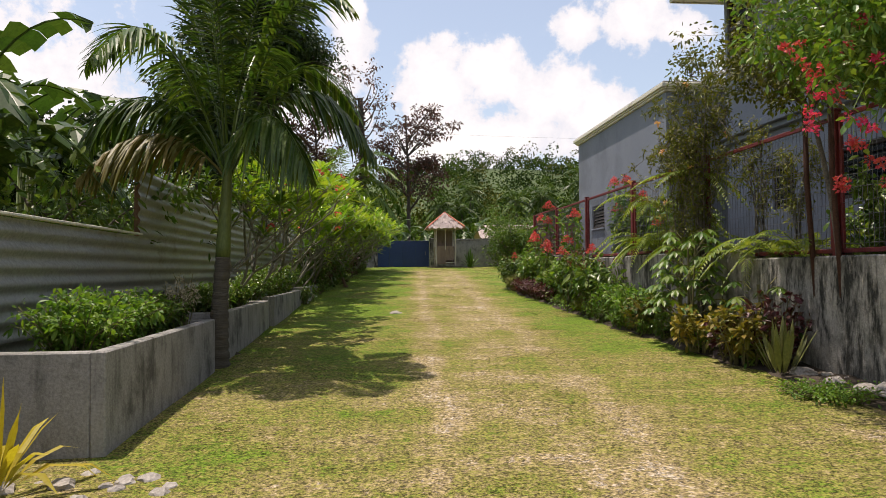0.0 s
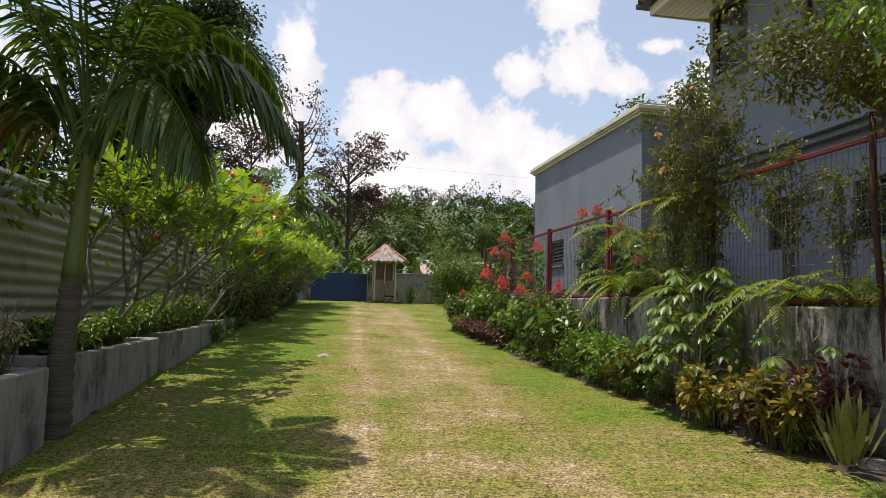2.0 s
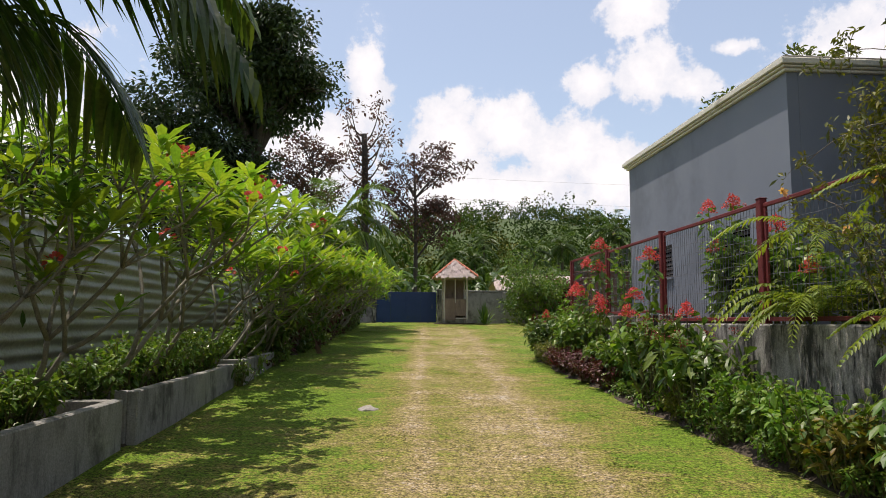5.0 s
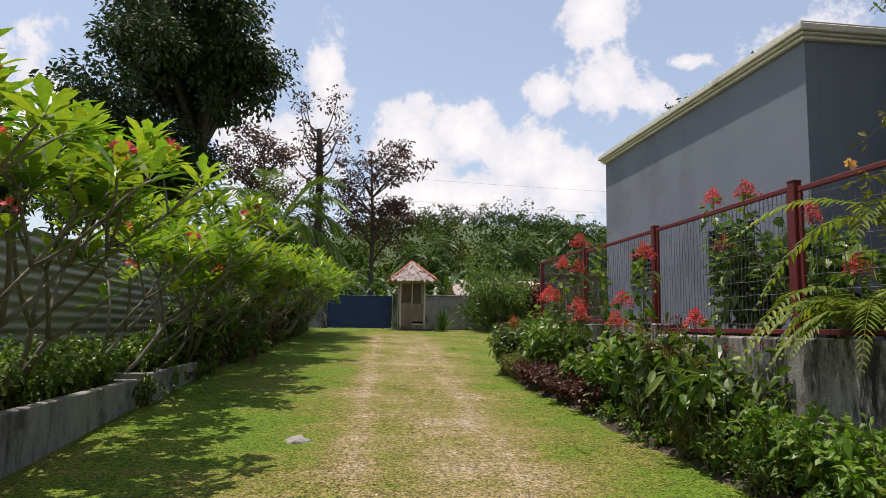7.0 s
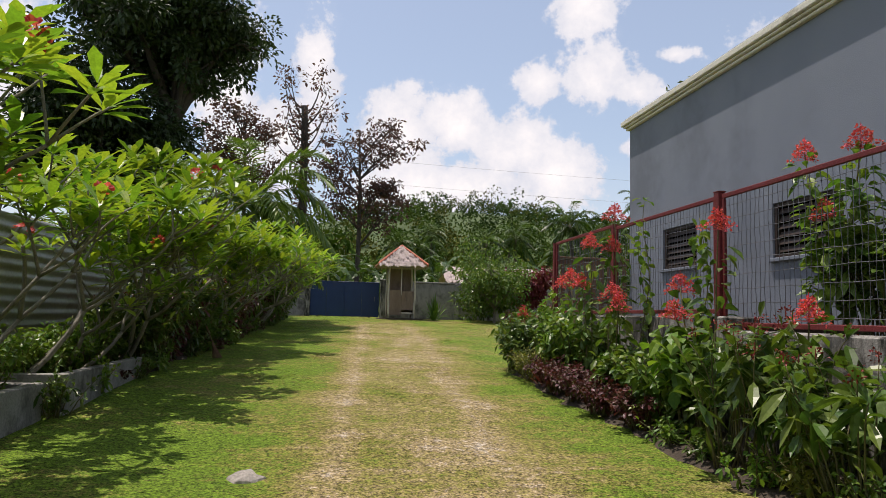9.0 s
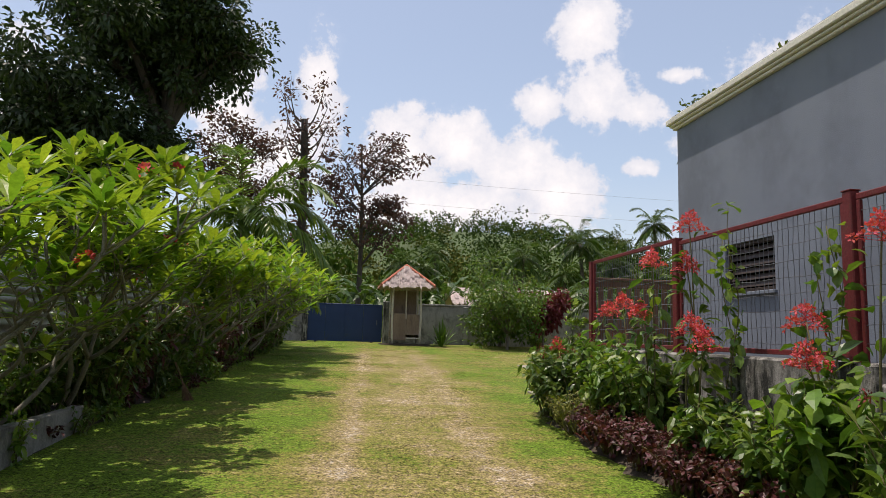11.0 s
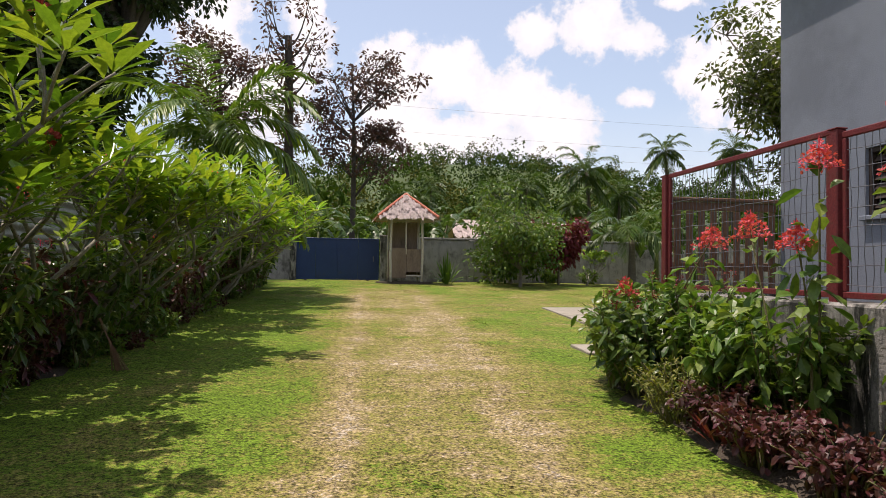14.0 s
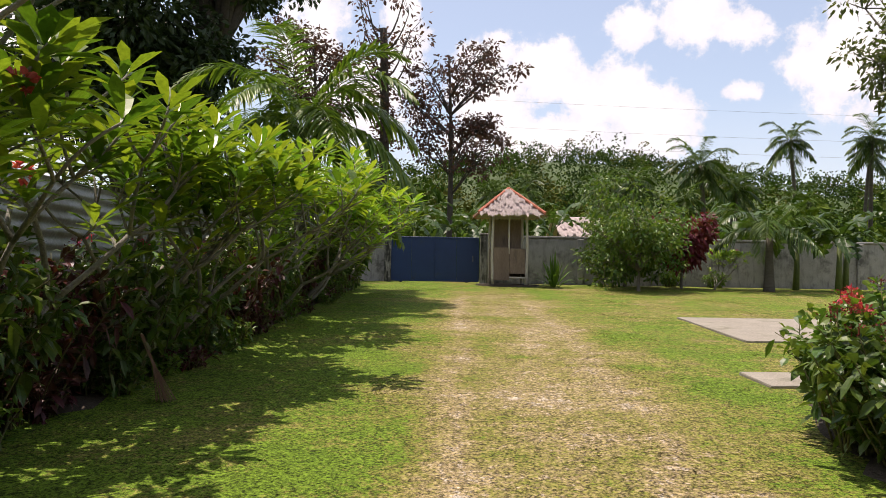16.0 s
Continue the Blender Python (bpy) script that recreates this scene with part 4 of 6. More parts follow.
def banana(x, y, z, h, label, n=8, L=1.9, name="banana_plant", group="banana clump"):
    p = thing(name, x, y, z, label, "banana plant", group)
    part("trunk", Pile().tube([(0, 0, -0.1), (0.03, 0, h * 0.5), (0.05, 0.02, h)], 0.11, 0.06, 8), PALMSHEATH, p, smooth=True)
    for i in range(n):
        a = i * 2.4 + U(-0.3, 0.3)
        age = i / n
        way = np.array((math.cos(a), math.sin(a), 0))
        Ln = L * U(0.8, 1.1)
        pts = bez((0.05, 0.02, h - 0.1), way * Ln * 0.35 + (0, 0, h + Ln * (0.75 - 0.35 * age)), way * Ln * 0.85 + (0, 0, h + Ln * (0.55 - 1.1 * age)), 11)
        pl = Pile().tube(pts, 0.022, 0.005, 5)
        T = np.gradient(pts, axis=0)
        T /= np.linalg.norm(T, axis=1, keepdims=True)
        side = np.cross(T, (0, 0, 1.0))
        side /= np.linalg.norm(side, axis=1, keepdims=True) + 1e-9
        w = 0.27 * np.sin(np.pi * np.clip(np.linspace(-0.08, 1, 11), 0.0, 1)) ** 0.6
        for s in (-1, 1):
            for k in range(2, 10):   # torn strips of the blade
                if U(0, 1) < 0.06:
                    continue
                a0, a1 = pts[k], pts[k + 1 if k < 10 else k]
                o0 = a0 + side[k] * s * w[k] * U(0.85, 1.05) + (0, 0, U(-0.12, 0.05))
                o1 = a1 + side[min(k + 1, 10)] * s * w[min(k + 1, 10)] + (0, 0, U(-0.12, 0.05)) - (a1 - a0) * U(0.02, 0.2)
                m0, m1 = (a0 + o0) / 2 + (0, 0, 0.03), (a1 + o1) / 2 + (0, 0, 0.03)
                pl.add([a0, a1, m1, m0, o1, o0], [(0, 1, 2, 3), (3, 2, 4, 5)])
        part("leaf", pl, L_BANANA, p)
    return p


def limb_tree(name, x, y, z, label, height, spread, trunk_r, leaf_mat, bark, n_limbs=7, n_twigs=9, leaves=26, leaf=(0.22, 0.09), clump=0.8, base_fork=0.35, lean=(0, 0), flat=0.6, group="", simple=False, category="tree", reach=(0.45, 0.95)):
    """A tree: tapered trunk, forked limbs, twigs, and a crown of leaf clumps with gaps."""
    p = thing(name, x, y, z, label, category, group)
    tr = Pile()
    fork = np.array((lean[0], lean[1], height * base_fork))
    tr.tube(bez((0, 0, -0.2), (lean[0] * 0.2, lean[1] * 0.2, height * base_fork * 0.5), fork, 7), trunk_r * 1.15, trunk_r * 0.75, 9)
    P, D = [], []
    for i in range(n_limbs):
        a = i * 2.4 + U(-0.4, 0.4)
        r = spread * U(0.45, 1.0)
        tip = fork + np.array((math.cos(a) * r, math.sin(a) * r, (height - fork[2]) * U(*reach) * (1 - flat * 0.4 * r / spread)))
        mid = (fork + tip) / 2 + RNG.normal(size=3) * spread * 0.12 + (0, 0, 0.1 * height)
        pts = bez(fork, mid, tip, 8)
        tr.tube(pts, trunk_r * 0.5, trunk_r * 0.1, 6)
        for k in range(n_twigs):
            s = pts[RNG.integers(3, 8)]
            e = s + unit(1, 0.4)[0] * spread * U(0.15, 0.42)
            tr.tube(bez(s, (s + e) / 2 + RNG.normal(size=3) * 0.05 * spread, e, 4), trunk_r * 0.12, trunk_r * 0.03, 4)
            m = int(leaves * U(0.5, 1.4))
            d = unit(m, 0.2)
            rad = clump * U(0.3, 1.0, m)[:, None] * U(0.7, 1.2)
            P.append(e + d * rad * np.array((1, 1, 0.75))), D.append(d + unit(m) * 0.7 + np.array((0, 0, -0.25)))
    part("trunk", tr, bark, p, smooth=True)
    P, D = np.concatenate(P), np.concatenate(D)
    pl = Pile().leaves(P, D, unit(len(P), 1.2), leaf[0] * U(0.7, 1.25, len(P)), leaf[1] * U(0.8, 1.2, len(P)), 0.2, 0.25, simple=simple)
    part("crown", pl, leaf_mat, p)
    return p


def shrub(name, x, y, z, label, height, radius, stems, per, leaf, leaf_mat, lean=(0, 0), stem_mat=STEM, low=0.3, droop=0.35, r=0.009, group="", upright=0.5, flowers=None, jitter=0.06, category="shrub", simple=False, fold=0.25, wander=0.1):
    """Many bowed stems from one foot, leaves along their upper part. flowers: (count, material, size, petals, part name)."""
    p = thing(name, x, y, z, label, category, group)
    st, P, D, tips = Pile(), [], [], []
    for i in range(stems):
        a, rr = U(0, 2 * math.pi), radius * math.sqrt(U(0.02, 1))
        h = height * U(0.62, 1.0) * (1 - 0.25 * (rr / radius) ** 2)
        foot = np.array((math.cos(a) * rr * 0.35, math.sin(a) * rr * 0.35, -0.05))
        tip = np.array((math.cos(a) * rr + lean[0], math.sin(a) * rr + lean[1], h))
        pts = bez(foot, foot * 0.4 + tip * 0.35 + np.array((0, 0, h * 0.35)) + RNG.normal(size=3) * wander * height, tip, 9)
        st.tube(pts, r, r * 0.35, 5)
        tips.append(tip)
        t = U(low, 1.0, per) ** 0.8 * 8
        i0 = np.clip(t.astype(int), 0, 7)
        b = pts[i0] + (pts[i0 + 1] - pts[i0]) * (t - i0)[:, None]
        d = unit(per, upright)
        P.append(b + d * jitter * U(0, 1, per)[:, None]), D.append(d)
    part("stem_clump", st, stem_mat, p, smooth=True)
    P, D = np.concatenate(P), np.concatenate(D)
    n = len(P)
    part("foliage", Pile().leaves(P, D, unit(n, 2.5), leaf[0] * U(0.6, 1.2, n), leaf[1] * U(0.75, 1.2, n), droop * U(0.5, 1.5, n), fold, simple=simple), leaf_mat, p)
    if flowers:
        count, fm, size, petals, pname = flowers
        order = sorted(range(len(tips)), key=lambda k: -tips[k][2])
        for k in order[:count]:
            c = tips[k] + np.array((0, 0, size * 0.4))
            d = unit(petals, 0.5)
            part(pname, Pile().leaves(c + d * size * U(0.25, 1.0, petals)[:, None] * np.array((1, 1, 0.8)), d + unit(petals) * 0.5, unit(petals, 1), size * 0.42, size * 0.24, 0.1, 0.3, simple=True)
                 .tube([tips[k], c + (0, 0, size * 0.5)], 0.006, 0.003, 4), fm, p)
    return p


def frangipani(name, label, seed_h, spread, levels=4, rosette=15, leaf=0.30, flowers=0, trunks=3, first=0.38, up=0.30):
    """Thick grey forked branches that end in rosettes of long leaves."""
    p = thing(name, 0, 0, 0, label, "tree", "frangipani row")
    tr, P, D, ends = Pile(), [], [], []

    def grow(a, way, length, r, level):
        b = a + way * length
        mid = (a + b) / 2 + RNG.normal(size=3) * length * 0.08 - (0, 0, 0.06 * length)
        tr.tube(bez(a, mid, b, 5), r, r * 0.75, 7)
        if level == 0 or (level <= levels - 2 and U(0, 1) < 0.16):
            ends.append((b, way))
            return
        if level <= levels - 2 and U(0, 1) < 0.5:   # a leafy spur at the fork
            w = way * 0.5 + np.array((U(0.1, 0.9), U(-0.8, 0.8), U(-0.1, 0.5)))
            e = b + w / np.linalg.norm(w) * length * 0.35
            tr.tube(bez(b, (b + e) / 2 - (0, 0, 0.02), e, 4), r * 0.5, r * 0.4, 6)
            ends.append((e, w / np.linalg.norm(w)))
        k = 3 if U(0, 1) < 0.45 else 2
        a0 = U(0, 6.28)
        for i in range(k):
            side = np.array((math.cos(a0 + i * 6.28 / k), math.sin(a0 + i * 6.28 / k), U(0.1, 0.5)))
            w = way * 0.6 + side * 0.72 + np.array((0.10, 0, up))
            grow(b, w / np.linalg.norm(w), length * U(0.62, 0.85), r * 0.72, level - 1)

    for i in range(trunks):
        a = U(-0.9, 0.9) + (0.0 if i else 0.2)
        w = np.array((math.cos(a) * spread, math.sin(a) * spread, 0.8))
        grow(np.array((U(-0.1, 0.1), U(-0.15, 0.15), -0.05)), w / np.linalg.norm(w), seed_h * first * U(0.9, 1.1), 0.036, levels - 1)
    part("trunk", tr, PALEBARK, p, "pale grey forked branches", smooth=True)
    for b, w in ends:
        n = int(rosette * U(0.75, 1.2))
        a = np.arange(n) * 2.4
        tilt = np.linspace(0.9, -0.15, n)
        d = np.stack([np.cos(a), np.sin(a), tilt], 1) + w * 0.4
        P.append(np.tile(b, (n, 1)) + d * 0.02 - w * np.linspace(0, 0.12, n)[:, None]), D.append(d)
    P, D = np.concatenate(P), np.concatenate(D)
    n = len(P)
    part("crown", Pile().leaves(P, D, np.tile((0, 0, 1.0), (n, 1)), leaf * U(0.65, 1.15, n), leaf * 0.27 * U(0.85, 1.15, n), 0.18, 0.22, (0.7, 1.0)), L_PLUM, p)
    for k in range(flowers):
        b, w = ends[RNG.integers(0, len(ends))]
        c = b + w * 0.1 + (0, 0, 0.08)
        d = unit(24, 0.6)
        part("flower_cluster", Pile().leaves(c + d * 0.05, d, unit(24, 1), 0.06, 0.045, 0.1, 0.2), F_RED, p, "coral red flowers")
    return p


def pagoda(x, y, z, heads, label="tall stem topped with coral red pagoda flower heads", bushy=1.0):
    """Upright stems with broad leaves, each ending in a cone of small red flowers; heads are places in the world."""
    p = thing("pagoda_flower", x, y, z, label, "shrub", "pagoda flowers")
    st, P, D = Pile(), [], []
    for hx, hy, hz in heads:
        e = np.array((hx - x, hy - y, hz - z))
        foot = np.array((e[0] * 0.2 + U(-0.08, 0.08), e[1] * 0.2 + U(-0.08, 0.08), -0.05))
        pts = bez(foot, (foot + e) / 2 + np.array((U(-0.12, 0.12), U(-0.12, 0.12), 0.1)), e, 10)
        st.tube(pts, 0.012, 0.006, 5)
        n = int(40 * bushy)
        t = U(0.2, 0.93, n) * 9
        i0 = np.clip(t.astype(int), 0, 8)
        q = pts[i0] + (pts[i0 + 1] - pts[i0]) * (t - i0)[:, None]
        d = unit(n, 0.1)
        P.append(q + d * 0.1), D.append(d)
        head = Pile().tube([e - (0, 0, 0.06), e + (0, 0, 0.17)], 0.006, 0.003, 4)
        wide = U(0.12, 0.17)
        for k in range(26):   # branchlets in tiers, each tipped by a tuft of small flowers
            zz = (k / 26) ** 1.2
            a, rr = k * 2.4 + U(-0.3, 0.3), wide * (1 - 0.85 * zz) * U(0.75, 1.15)
            c = e + np.array((math.cos(a) * rr, math.sin(a) * rr, zz * 0.17 - 0.05 + U(-0.02, 0.02)))
            head.tube([e + (0, 0, zz * 0.14 - 0.06), c], 0.003, 0.002, 3)
            d = unit(9, 0.4)
            head.leaves(c + d * 0.012, d, unit(9, 1), 0.034, 0.022, 0.1, 0.3, simple=True)
        part("flower_head", head, F_RED, p)
    part("stem_clump", st, STEM, p, smooth=True)
    P, D = np.concatenate(P), np.concatenate(D)
    n = len(P)
    part("foliage", Pile().leaves(P, D, unit(n, 2.5), 0.16 * U(0.6, 1.2, n), 0.095 * U(0.7, 1.1, n), 0.4, 0.25), L_BUSH, p)
    return p


def rock(x, y, z, r, label="pale weathered rubble stone lying on the ground"):
    bm = bmesh.new()
    bmesh.ops.create_icosphere(bm, subdivisions=2, radius=r)
    k = U(0, 100)
    for v in bm.verts:
        v.co *= 1 + 0.35 * noise.noise(v.co * (1.6 / r) + Vector((k, 0, 0)))
        v.co.z *= 0.6
    me = bpy.data.meshes.new("stone")
    bm.to_mesh(me)
    bm.free()
    me.materials.append(RUBBLE)
    ob = tagged(new("stone", me), label, "stone", "loose stones")
    ob.location = (x, y, z + r * 0.25)


def fern(name, x, y, z, label, n=12, L=0.9, leaf_mat=L_FERN, rise=0.5, group="ferns", aim=None, leaflet=0.13):
    p = thing(name, x, y, z, label, "fern", group)
    for i in range(n):
        a = i * 2.4 + U(-0.3, 0.3) if aim is None else aim + U(-1.2, 1.2)
        l = L * U(0.7, 1.15)
        part("frond", frond_pile((0, 0, 0), (math.cos(a), math.sin(a), 0), l, l * rise * U(0.7, 1.3), l * U(0.3, 0.9), leaflet, 0.03, 30, hang=0.25, rib=0.006, vee=0.1, bare=0.05), leaf_mat, p)
    return p


def sword_plant(name, x, y, z, label, n, L, W, m, spread=0.45, group="", droop=0.1):
    p = thing(name, x, y, z, label, "plant", group)
    for i in range(n):
        a = i * 2.4 + U(-0.4, 0.4)
        f = (i + 1) / n
        d = (math.cos(a) * spread * f, math.sin(a) * spread * f, 1.0)
        part("leaf", Pile().leaves([(math.cos(a) * 0.12 * f, math.sin(a) * 0.12 * f, -0.02)], [d], [(math.cos(a), math.sin(a), 0.4)], L * U(0.7, 1.1), W, droop * f * 2, 0.3, (0.9, 0.85)), m, p)
    return p


# ---- left side planting ----
def young_palm(x, y, z):
    """A young feather palm: swollen ringed foot, green crownshaft, arching fronds with long hanging leaflets."""
    p = thing("young_palm", x, y, z, "young feather palm with a ringed trunk between two planters", "palm tree")
    zz = np.linspace(-0.1, 1.35, 60)
    rings = 1 + 0.05 * np.sign(np.sin(zz * 52))
    rr = (0.085 + 0.075 * np.exp(-np.clip(zz, 0, 9) * 1.9)) * rings
    part("trunk", Pile().tube(np.stack([0.05 * zz, 0.02 * zz, zz], 1), rr, None, 14), PALMBARK, p, "brown ringed trunk", smooth=True)
    zs = np.linspace(1.34, 2.5, 10)
    part("crownshaft", Pile().tube(np.stack([0.05 * zs, 0.02 * zs, zs], 1), np.interp(zs, (1.3, 1.5, 1.9, 2.5), (0.088, 0.092, 0.075, 0.05)), None, 12), PALMSHEATH, p, "green crownshaft", smooth=True)
    top = np.array((0.115, 0.05, 2.32))
    brown = leafy("yellowing palm leaflet", (0.12, 0.105, 0.025), (0.19, 0.16, 0.04), 0.5, 0.25, 0.4)
    # bearing, length, rise, drop, hang
    for a, L, rise, drop, hang in ((0, 2.0, 2.2, 1.9, 0.75), (-32, 1.55, 1.5, 1.6, 0.95), (35, 2.1, 2.6, 1.6, 0.6), (75, 2.1, 2.9, 1.2, 0.5), (120, 2.2, 2.7, 1.4, 0.55), (165, 2.2, 3.0, 1.5, 0.5), (185, 2.0, 1.9, 1.6, 0.8), (200, 1.8, 1.1, 1.15, 0.8),
                                   (235, 1.9, 2.5, 1.4, 0.6), (275, 1.7, 2.8, 1.0, 0.5), (310, 1.9, 3.0, 1.1, 0.45), (20, 1.5, 3.5, 0.6, 0.35), (150, 1.6, 3.5, 0.6, 0.35), (250, 1.2, 3.4, 0.4, 0.3), (-15, 1.8, 3.1, 1.1, 0.45), (140, 1.8, 1.8, 1.5, 0.8), (60, 1.7, 1.7, 1.5, 0.8)):
        w = radians(a + U(-6, 6))
        part("frond", frond_pile(top + U(-0.02, 0.02, 3), (math.cos(w), math.sin(w), 0), L, rise, drop, 0.62, 0.055, 50, hang=hang, rib=0.018, vee=0.35, bare=0.16), brown if a == 200 else L_PALM, p, "yellowing frond" if a == 200 else "")


young_palm(-2.0, 8.85, gz(0, 8.8))

for i, (y, x, h, r) in enumerate(((5.9, -2.45, 0.55, 0.45), (6.7, -2.5, 0.62, 0.5), (7.5, -2.5, 0.5, 0.42), (8.2, -2.5, 0.45, 0.35))):
    shrub("leafy_shrub", x, y, 0.80, "dense low green shrub with small leaves filling the planter", h, r, 60, 34, (0.075, 0.035), L_BRIGHT if i < 2 else L_BUSH, low=0.15, group="planter shrubs")
for i, (y, x, h, r) in enumerate(((9.6, -2.4, 0.45, 0.3), (10.5, -2.5, 0.5, 0.4), (11.6, -2.4, 0.55, 0.4), (12.9, -2.4, 0.5, 0.4), (13.8, -2.35, 0.7, 0.5), (14.8, -2.3, 0.75, 0.5), (15.8, -2.3, 0.8, 0.5), (16.7, -2.3, 0.75, 0.45))):
    shrub("leafy_shrub", x, y, 0.85 if y < 12.7 else 0.92, "dark green shrub spilling over the planter edge", h, r, 44, 30, (0.085, 0.04), L_BUSH if i % 3 else L_DARK, low=0.1, group="planter shrubs")
shrub("dry_plant", -2.3, 8.35, 0.8, "wispy dry seed-headed plant in the planter", 0.75, 0.25, 26, 30, (0.05, 0.012), mat("dry stalk", (0.35, 0.30, 0.2), (0.45, 0.4, 0.28), 0.9, vary=0.2, bump=0), low=0.5)

LABEL = "frangipani tree with thick grey branches and bright green leaf rosettes"
dense = [frangipani("frangipani_tree", LABEL, 2.85 + 0.15 * k, 0.9, 5, 10, 0.34, k, 3, 0.34, 0.26) for k in range(3)]
light = [frangipani("frangipani_tree", LABEL, 2.9, 0.62, 4, 14, 0.36, k + 1, 2, 0.40, 0.32) for k in range(3)]
variants = light + dense
spots = [(9.9, -2.55, 0.72, 0.85, 0), (11.6, -2.55, 0.80, 0.85, 1), (13.0, -2.5, 0.92, 0.9, 2), (14.6, -2.55, 0.9, 0.9, 1), (16.3, -2.5, 0.84, 0.9, 2),
         (17.5, -2.3, 0.9, 0.95, 0), (18.8, -2.3, 0.82, 0.98, 3), (20.3, -2.15, 0.98, 0, 1), (21.6, -2.3, 0.95, 0, 2), (23.0, -2.1, 0.92, 0, 5), (24.0, -2.0, 0.95, 0, 4), (26.0, -1.6, 0.98, 0, 5), (27.8, -1.5, 0.95, 0, 3), (29.6, -1.4, 0.95, 0, 4), (31.6, -1.4, 0.95, 0, 5), (33.6, -1.3, 0.9, 0, 3)]
used = set()
for i, (y, x, s, z, k) in enumerate(spots):
    m = pose(x, y, z or gz(0, y), 0, 0, U(-35, 35)) @ Matrix.Scale(s, 4)
    (copy_thing(variants[k], pose(0, 0, 0)) if k in used else variants[k]).matrix_basis = m
    used.add(k)
for y, h in ((17.8, 0.6), (18.6, 0.65), (19.4, 0.7), (20.0, 0.55)):
    shrub("leafy_shrub", -2.3, y, 0.98, "dark green shrub spilling over the planter edge", h, 0.48, 44, 30, (0.085, 0.04), L_BUSH, low=0.1, group="planter shrubs")
for i, y in enumerate(np.arange(20.9, 36.5, 0.95)):
    x = float(np.interp(y, (17, 20, 24, 36), (-2.2, -2.1, -1.6, -1.0)))
    shrub("hedge_shrub", x + U(-0.15, 0.1), y, gz(0, y), "shaded dark green shrub under the frangipani row", U(1.3, 1.8), 0.85, 34, 40, (0.14, 0.06), (L_DARK, L_MAROON, L_DARK, L_BUSH)[i % 4], low=0.03, group="hedge shrubs", flowers=(3, (F_WHITE, F_BUD, F_PINK)[i % 3], 0.06, 14, "flower_head"))
for i, (y, x) in enumerate(((9.3, -5.2), (7.9, -4.6), (6.6, -5.4), (8.6, -6.6), (10.4, -5.0), (11.8, -5.8))):
    banana(x, y, 0.4, 2.3 + 0.3 * (i % 3), "banana plant with broad torn leaves behind the fence", 9, 2.1)
for i, (y, x) in enumerate(((5.2, -5.0), (9.8, -4.2), (12.6, -4.6), (14.6, -5.0), (17, -5))):
    limb_tree("scrub_tree", x, y, 0.4, "tangled dark scrub behind the corrugated fence", 3.6, 1.6, 0.07, L_DARK, BARK, 6, 6, 40, (0.15, 0.06), 0.5, 0.2, group="scrub behind the fence")

# ---- background trees ----
limb_tree("mango_tree", -8.1, 42, 1.7, "tall dark broad-crowned tree with forked limbs", 18.2, 4.5, 0.42, L_MANGO, DARKBARK, 19, 18, 120, (0.26, 0.14), 0.85, 0.46, (1.5, 0), 0.5, simple=True, reach=(0.42, 0.95))
limb_tree("mango_tree", -9.4, 40.6, 1.7, "lower dark leafy tree beside the tall one", 11.2, 3.8, 0.36, L_MANGO, DARKBARK, 15, 18, 110, (0.30, 0.16), 1.0, 0.25, (0, 0), 0.4, simple=True)
limb_tree("mango_tree", -18, 40, 1.7, "lower dark leafy tree beside the tall one", 9.5, 4.5, 0.36, L_MANGO, DARKBARK, 13, 16, 80, (0.42, 0.2), 1.2, 0.25, (0, 0), 0.4, simple=True)


def tiered_tree(x, y, z, label, height, girth, tiers, m):
    """An airy tree: a leaning bole and level tiers of side limbs, each ending in flat ragged sprays with sky between them. tiers: height, reach along x."""
    p = thing("rust_leaved_tree", x, y, z, label, "tree", "rust-leaved trees")
    bole = bez((0, 0, -0.2), (0.25, 0, height * 0.5), (-0.1, 0, height), 12)
    tr, P, D = Pile().tube(bole, girth, girth * 0.25, 8), [], []
    for tz, reach in tiers:
        b = bole[int(np.clip(tz / height * 11 - 1.5, 1, 11))]
        for k in range(3):
            e = np.array((b[0] + reach * U(0.55, 1.0), U(-1.4, 1.4), tz + U(-0.2, 0.5)))
            limb = bez(b, ((b[0] + e[0]) / 2, e[1] * 0.5, (b[2] + e[2]) / 2 + U(-0.1, 0.5)), e, 8)
            tr.tube(limb, girth * 0.3, girth * 0.07, 5)
            for q in range(9):
                s0 = limb[RNG.integers(3, 8)]
                f = s0 + np.array((U(-1.0, 1.0), U(-0.8, 0.8), U(-0.15, 0.5)))
                tr.tube([s0, (s0 + f) / 2 + (0, 0, 0.1), f], 0.022, 0.008, 4)
                n = 22
                d = unit(n)
                P.append(f + d * np.array((0.5, 0.5, 0.22)) * U(0.3, 1.0, n)[:, None]), D.append(d)
    part("trunk", tr, DARKBARK, p, smooth=True)
    P, D = np.concatenate(P), np.concatenate(D)
    part("crown", Pile().leaves(P, D, unit(len(P), 1.2), 0.24 * U(0.7, 1.25, len(P)), 0.13, 0.2, 0.25, simple=True), m, p)


tiered_tree(2.2, 53, 1.8, "airy tree with rust-brown foliage in flat tiers", 11.6, 0.2, ((6.7, 3.1), (7.2, -2.2), (8.3, 2.3), (9.2, -2.6), (10.4, 2.9), (10.6, -1.6), (11.8, 2.3), (7.5, 1.6)), L_RUST)
tiered_tree(-4.4, 50, 1.8, "sparse rust-leaved tree leaning over the palms", 10.8, 0.18, ((8.0, 1.8), (9.0, -2.6), (10.0, -2.0), (10.6, 1.6), (11.4, -1.2)), L_RUST)


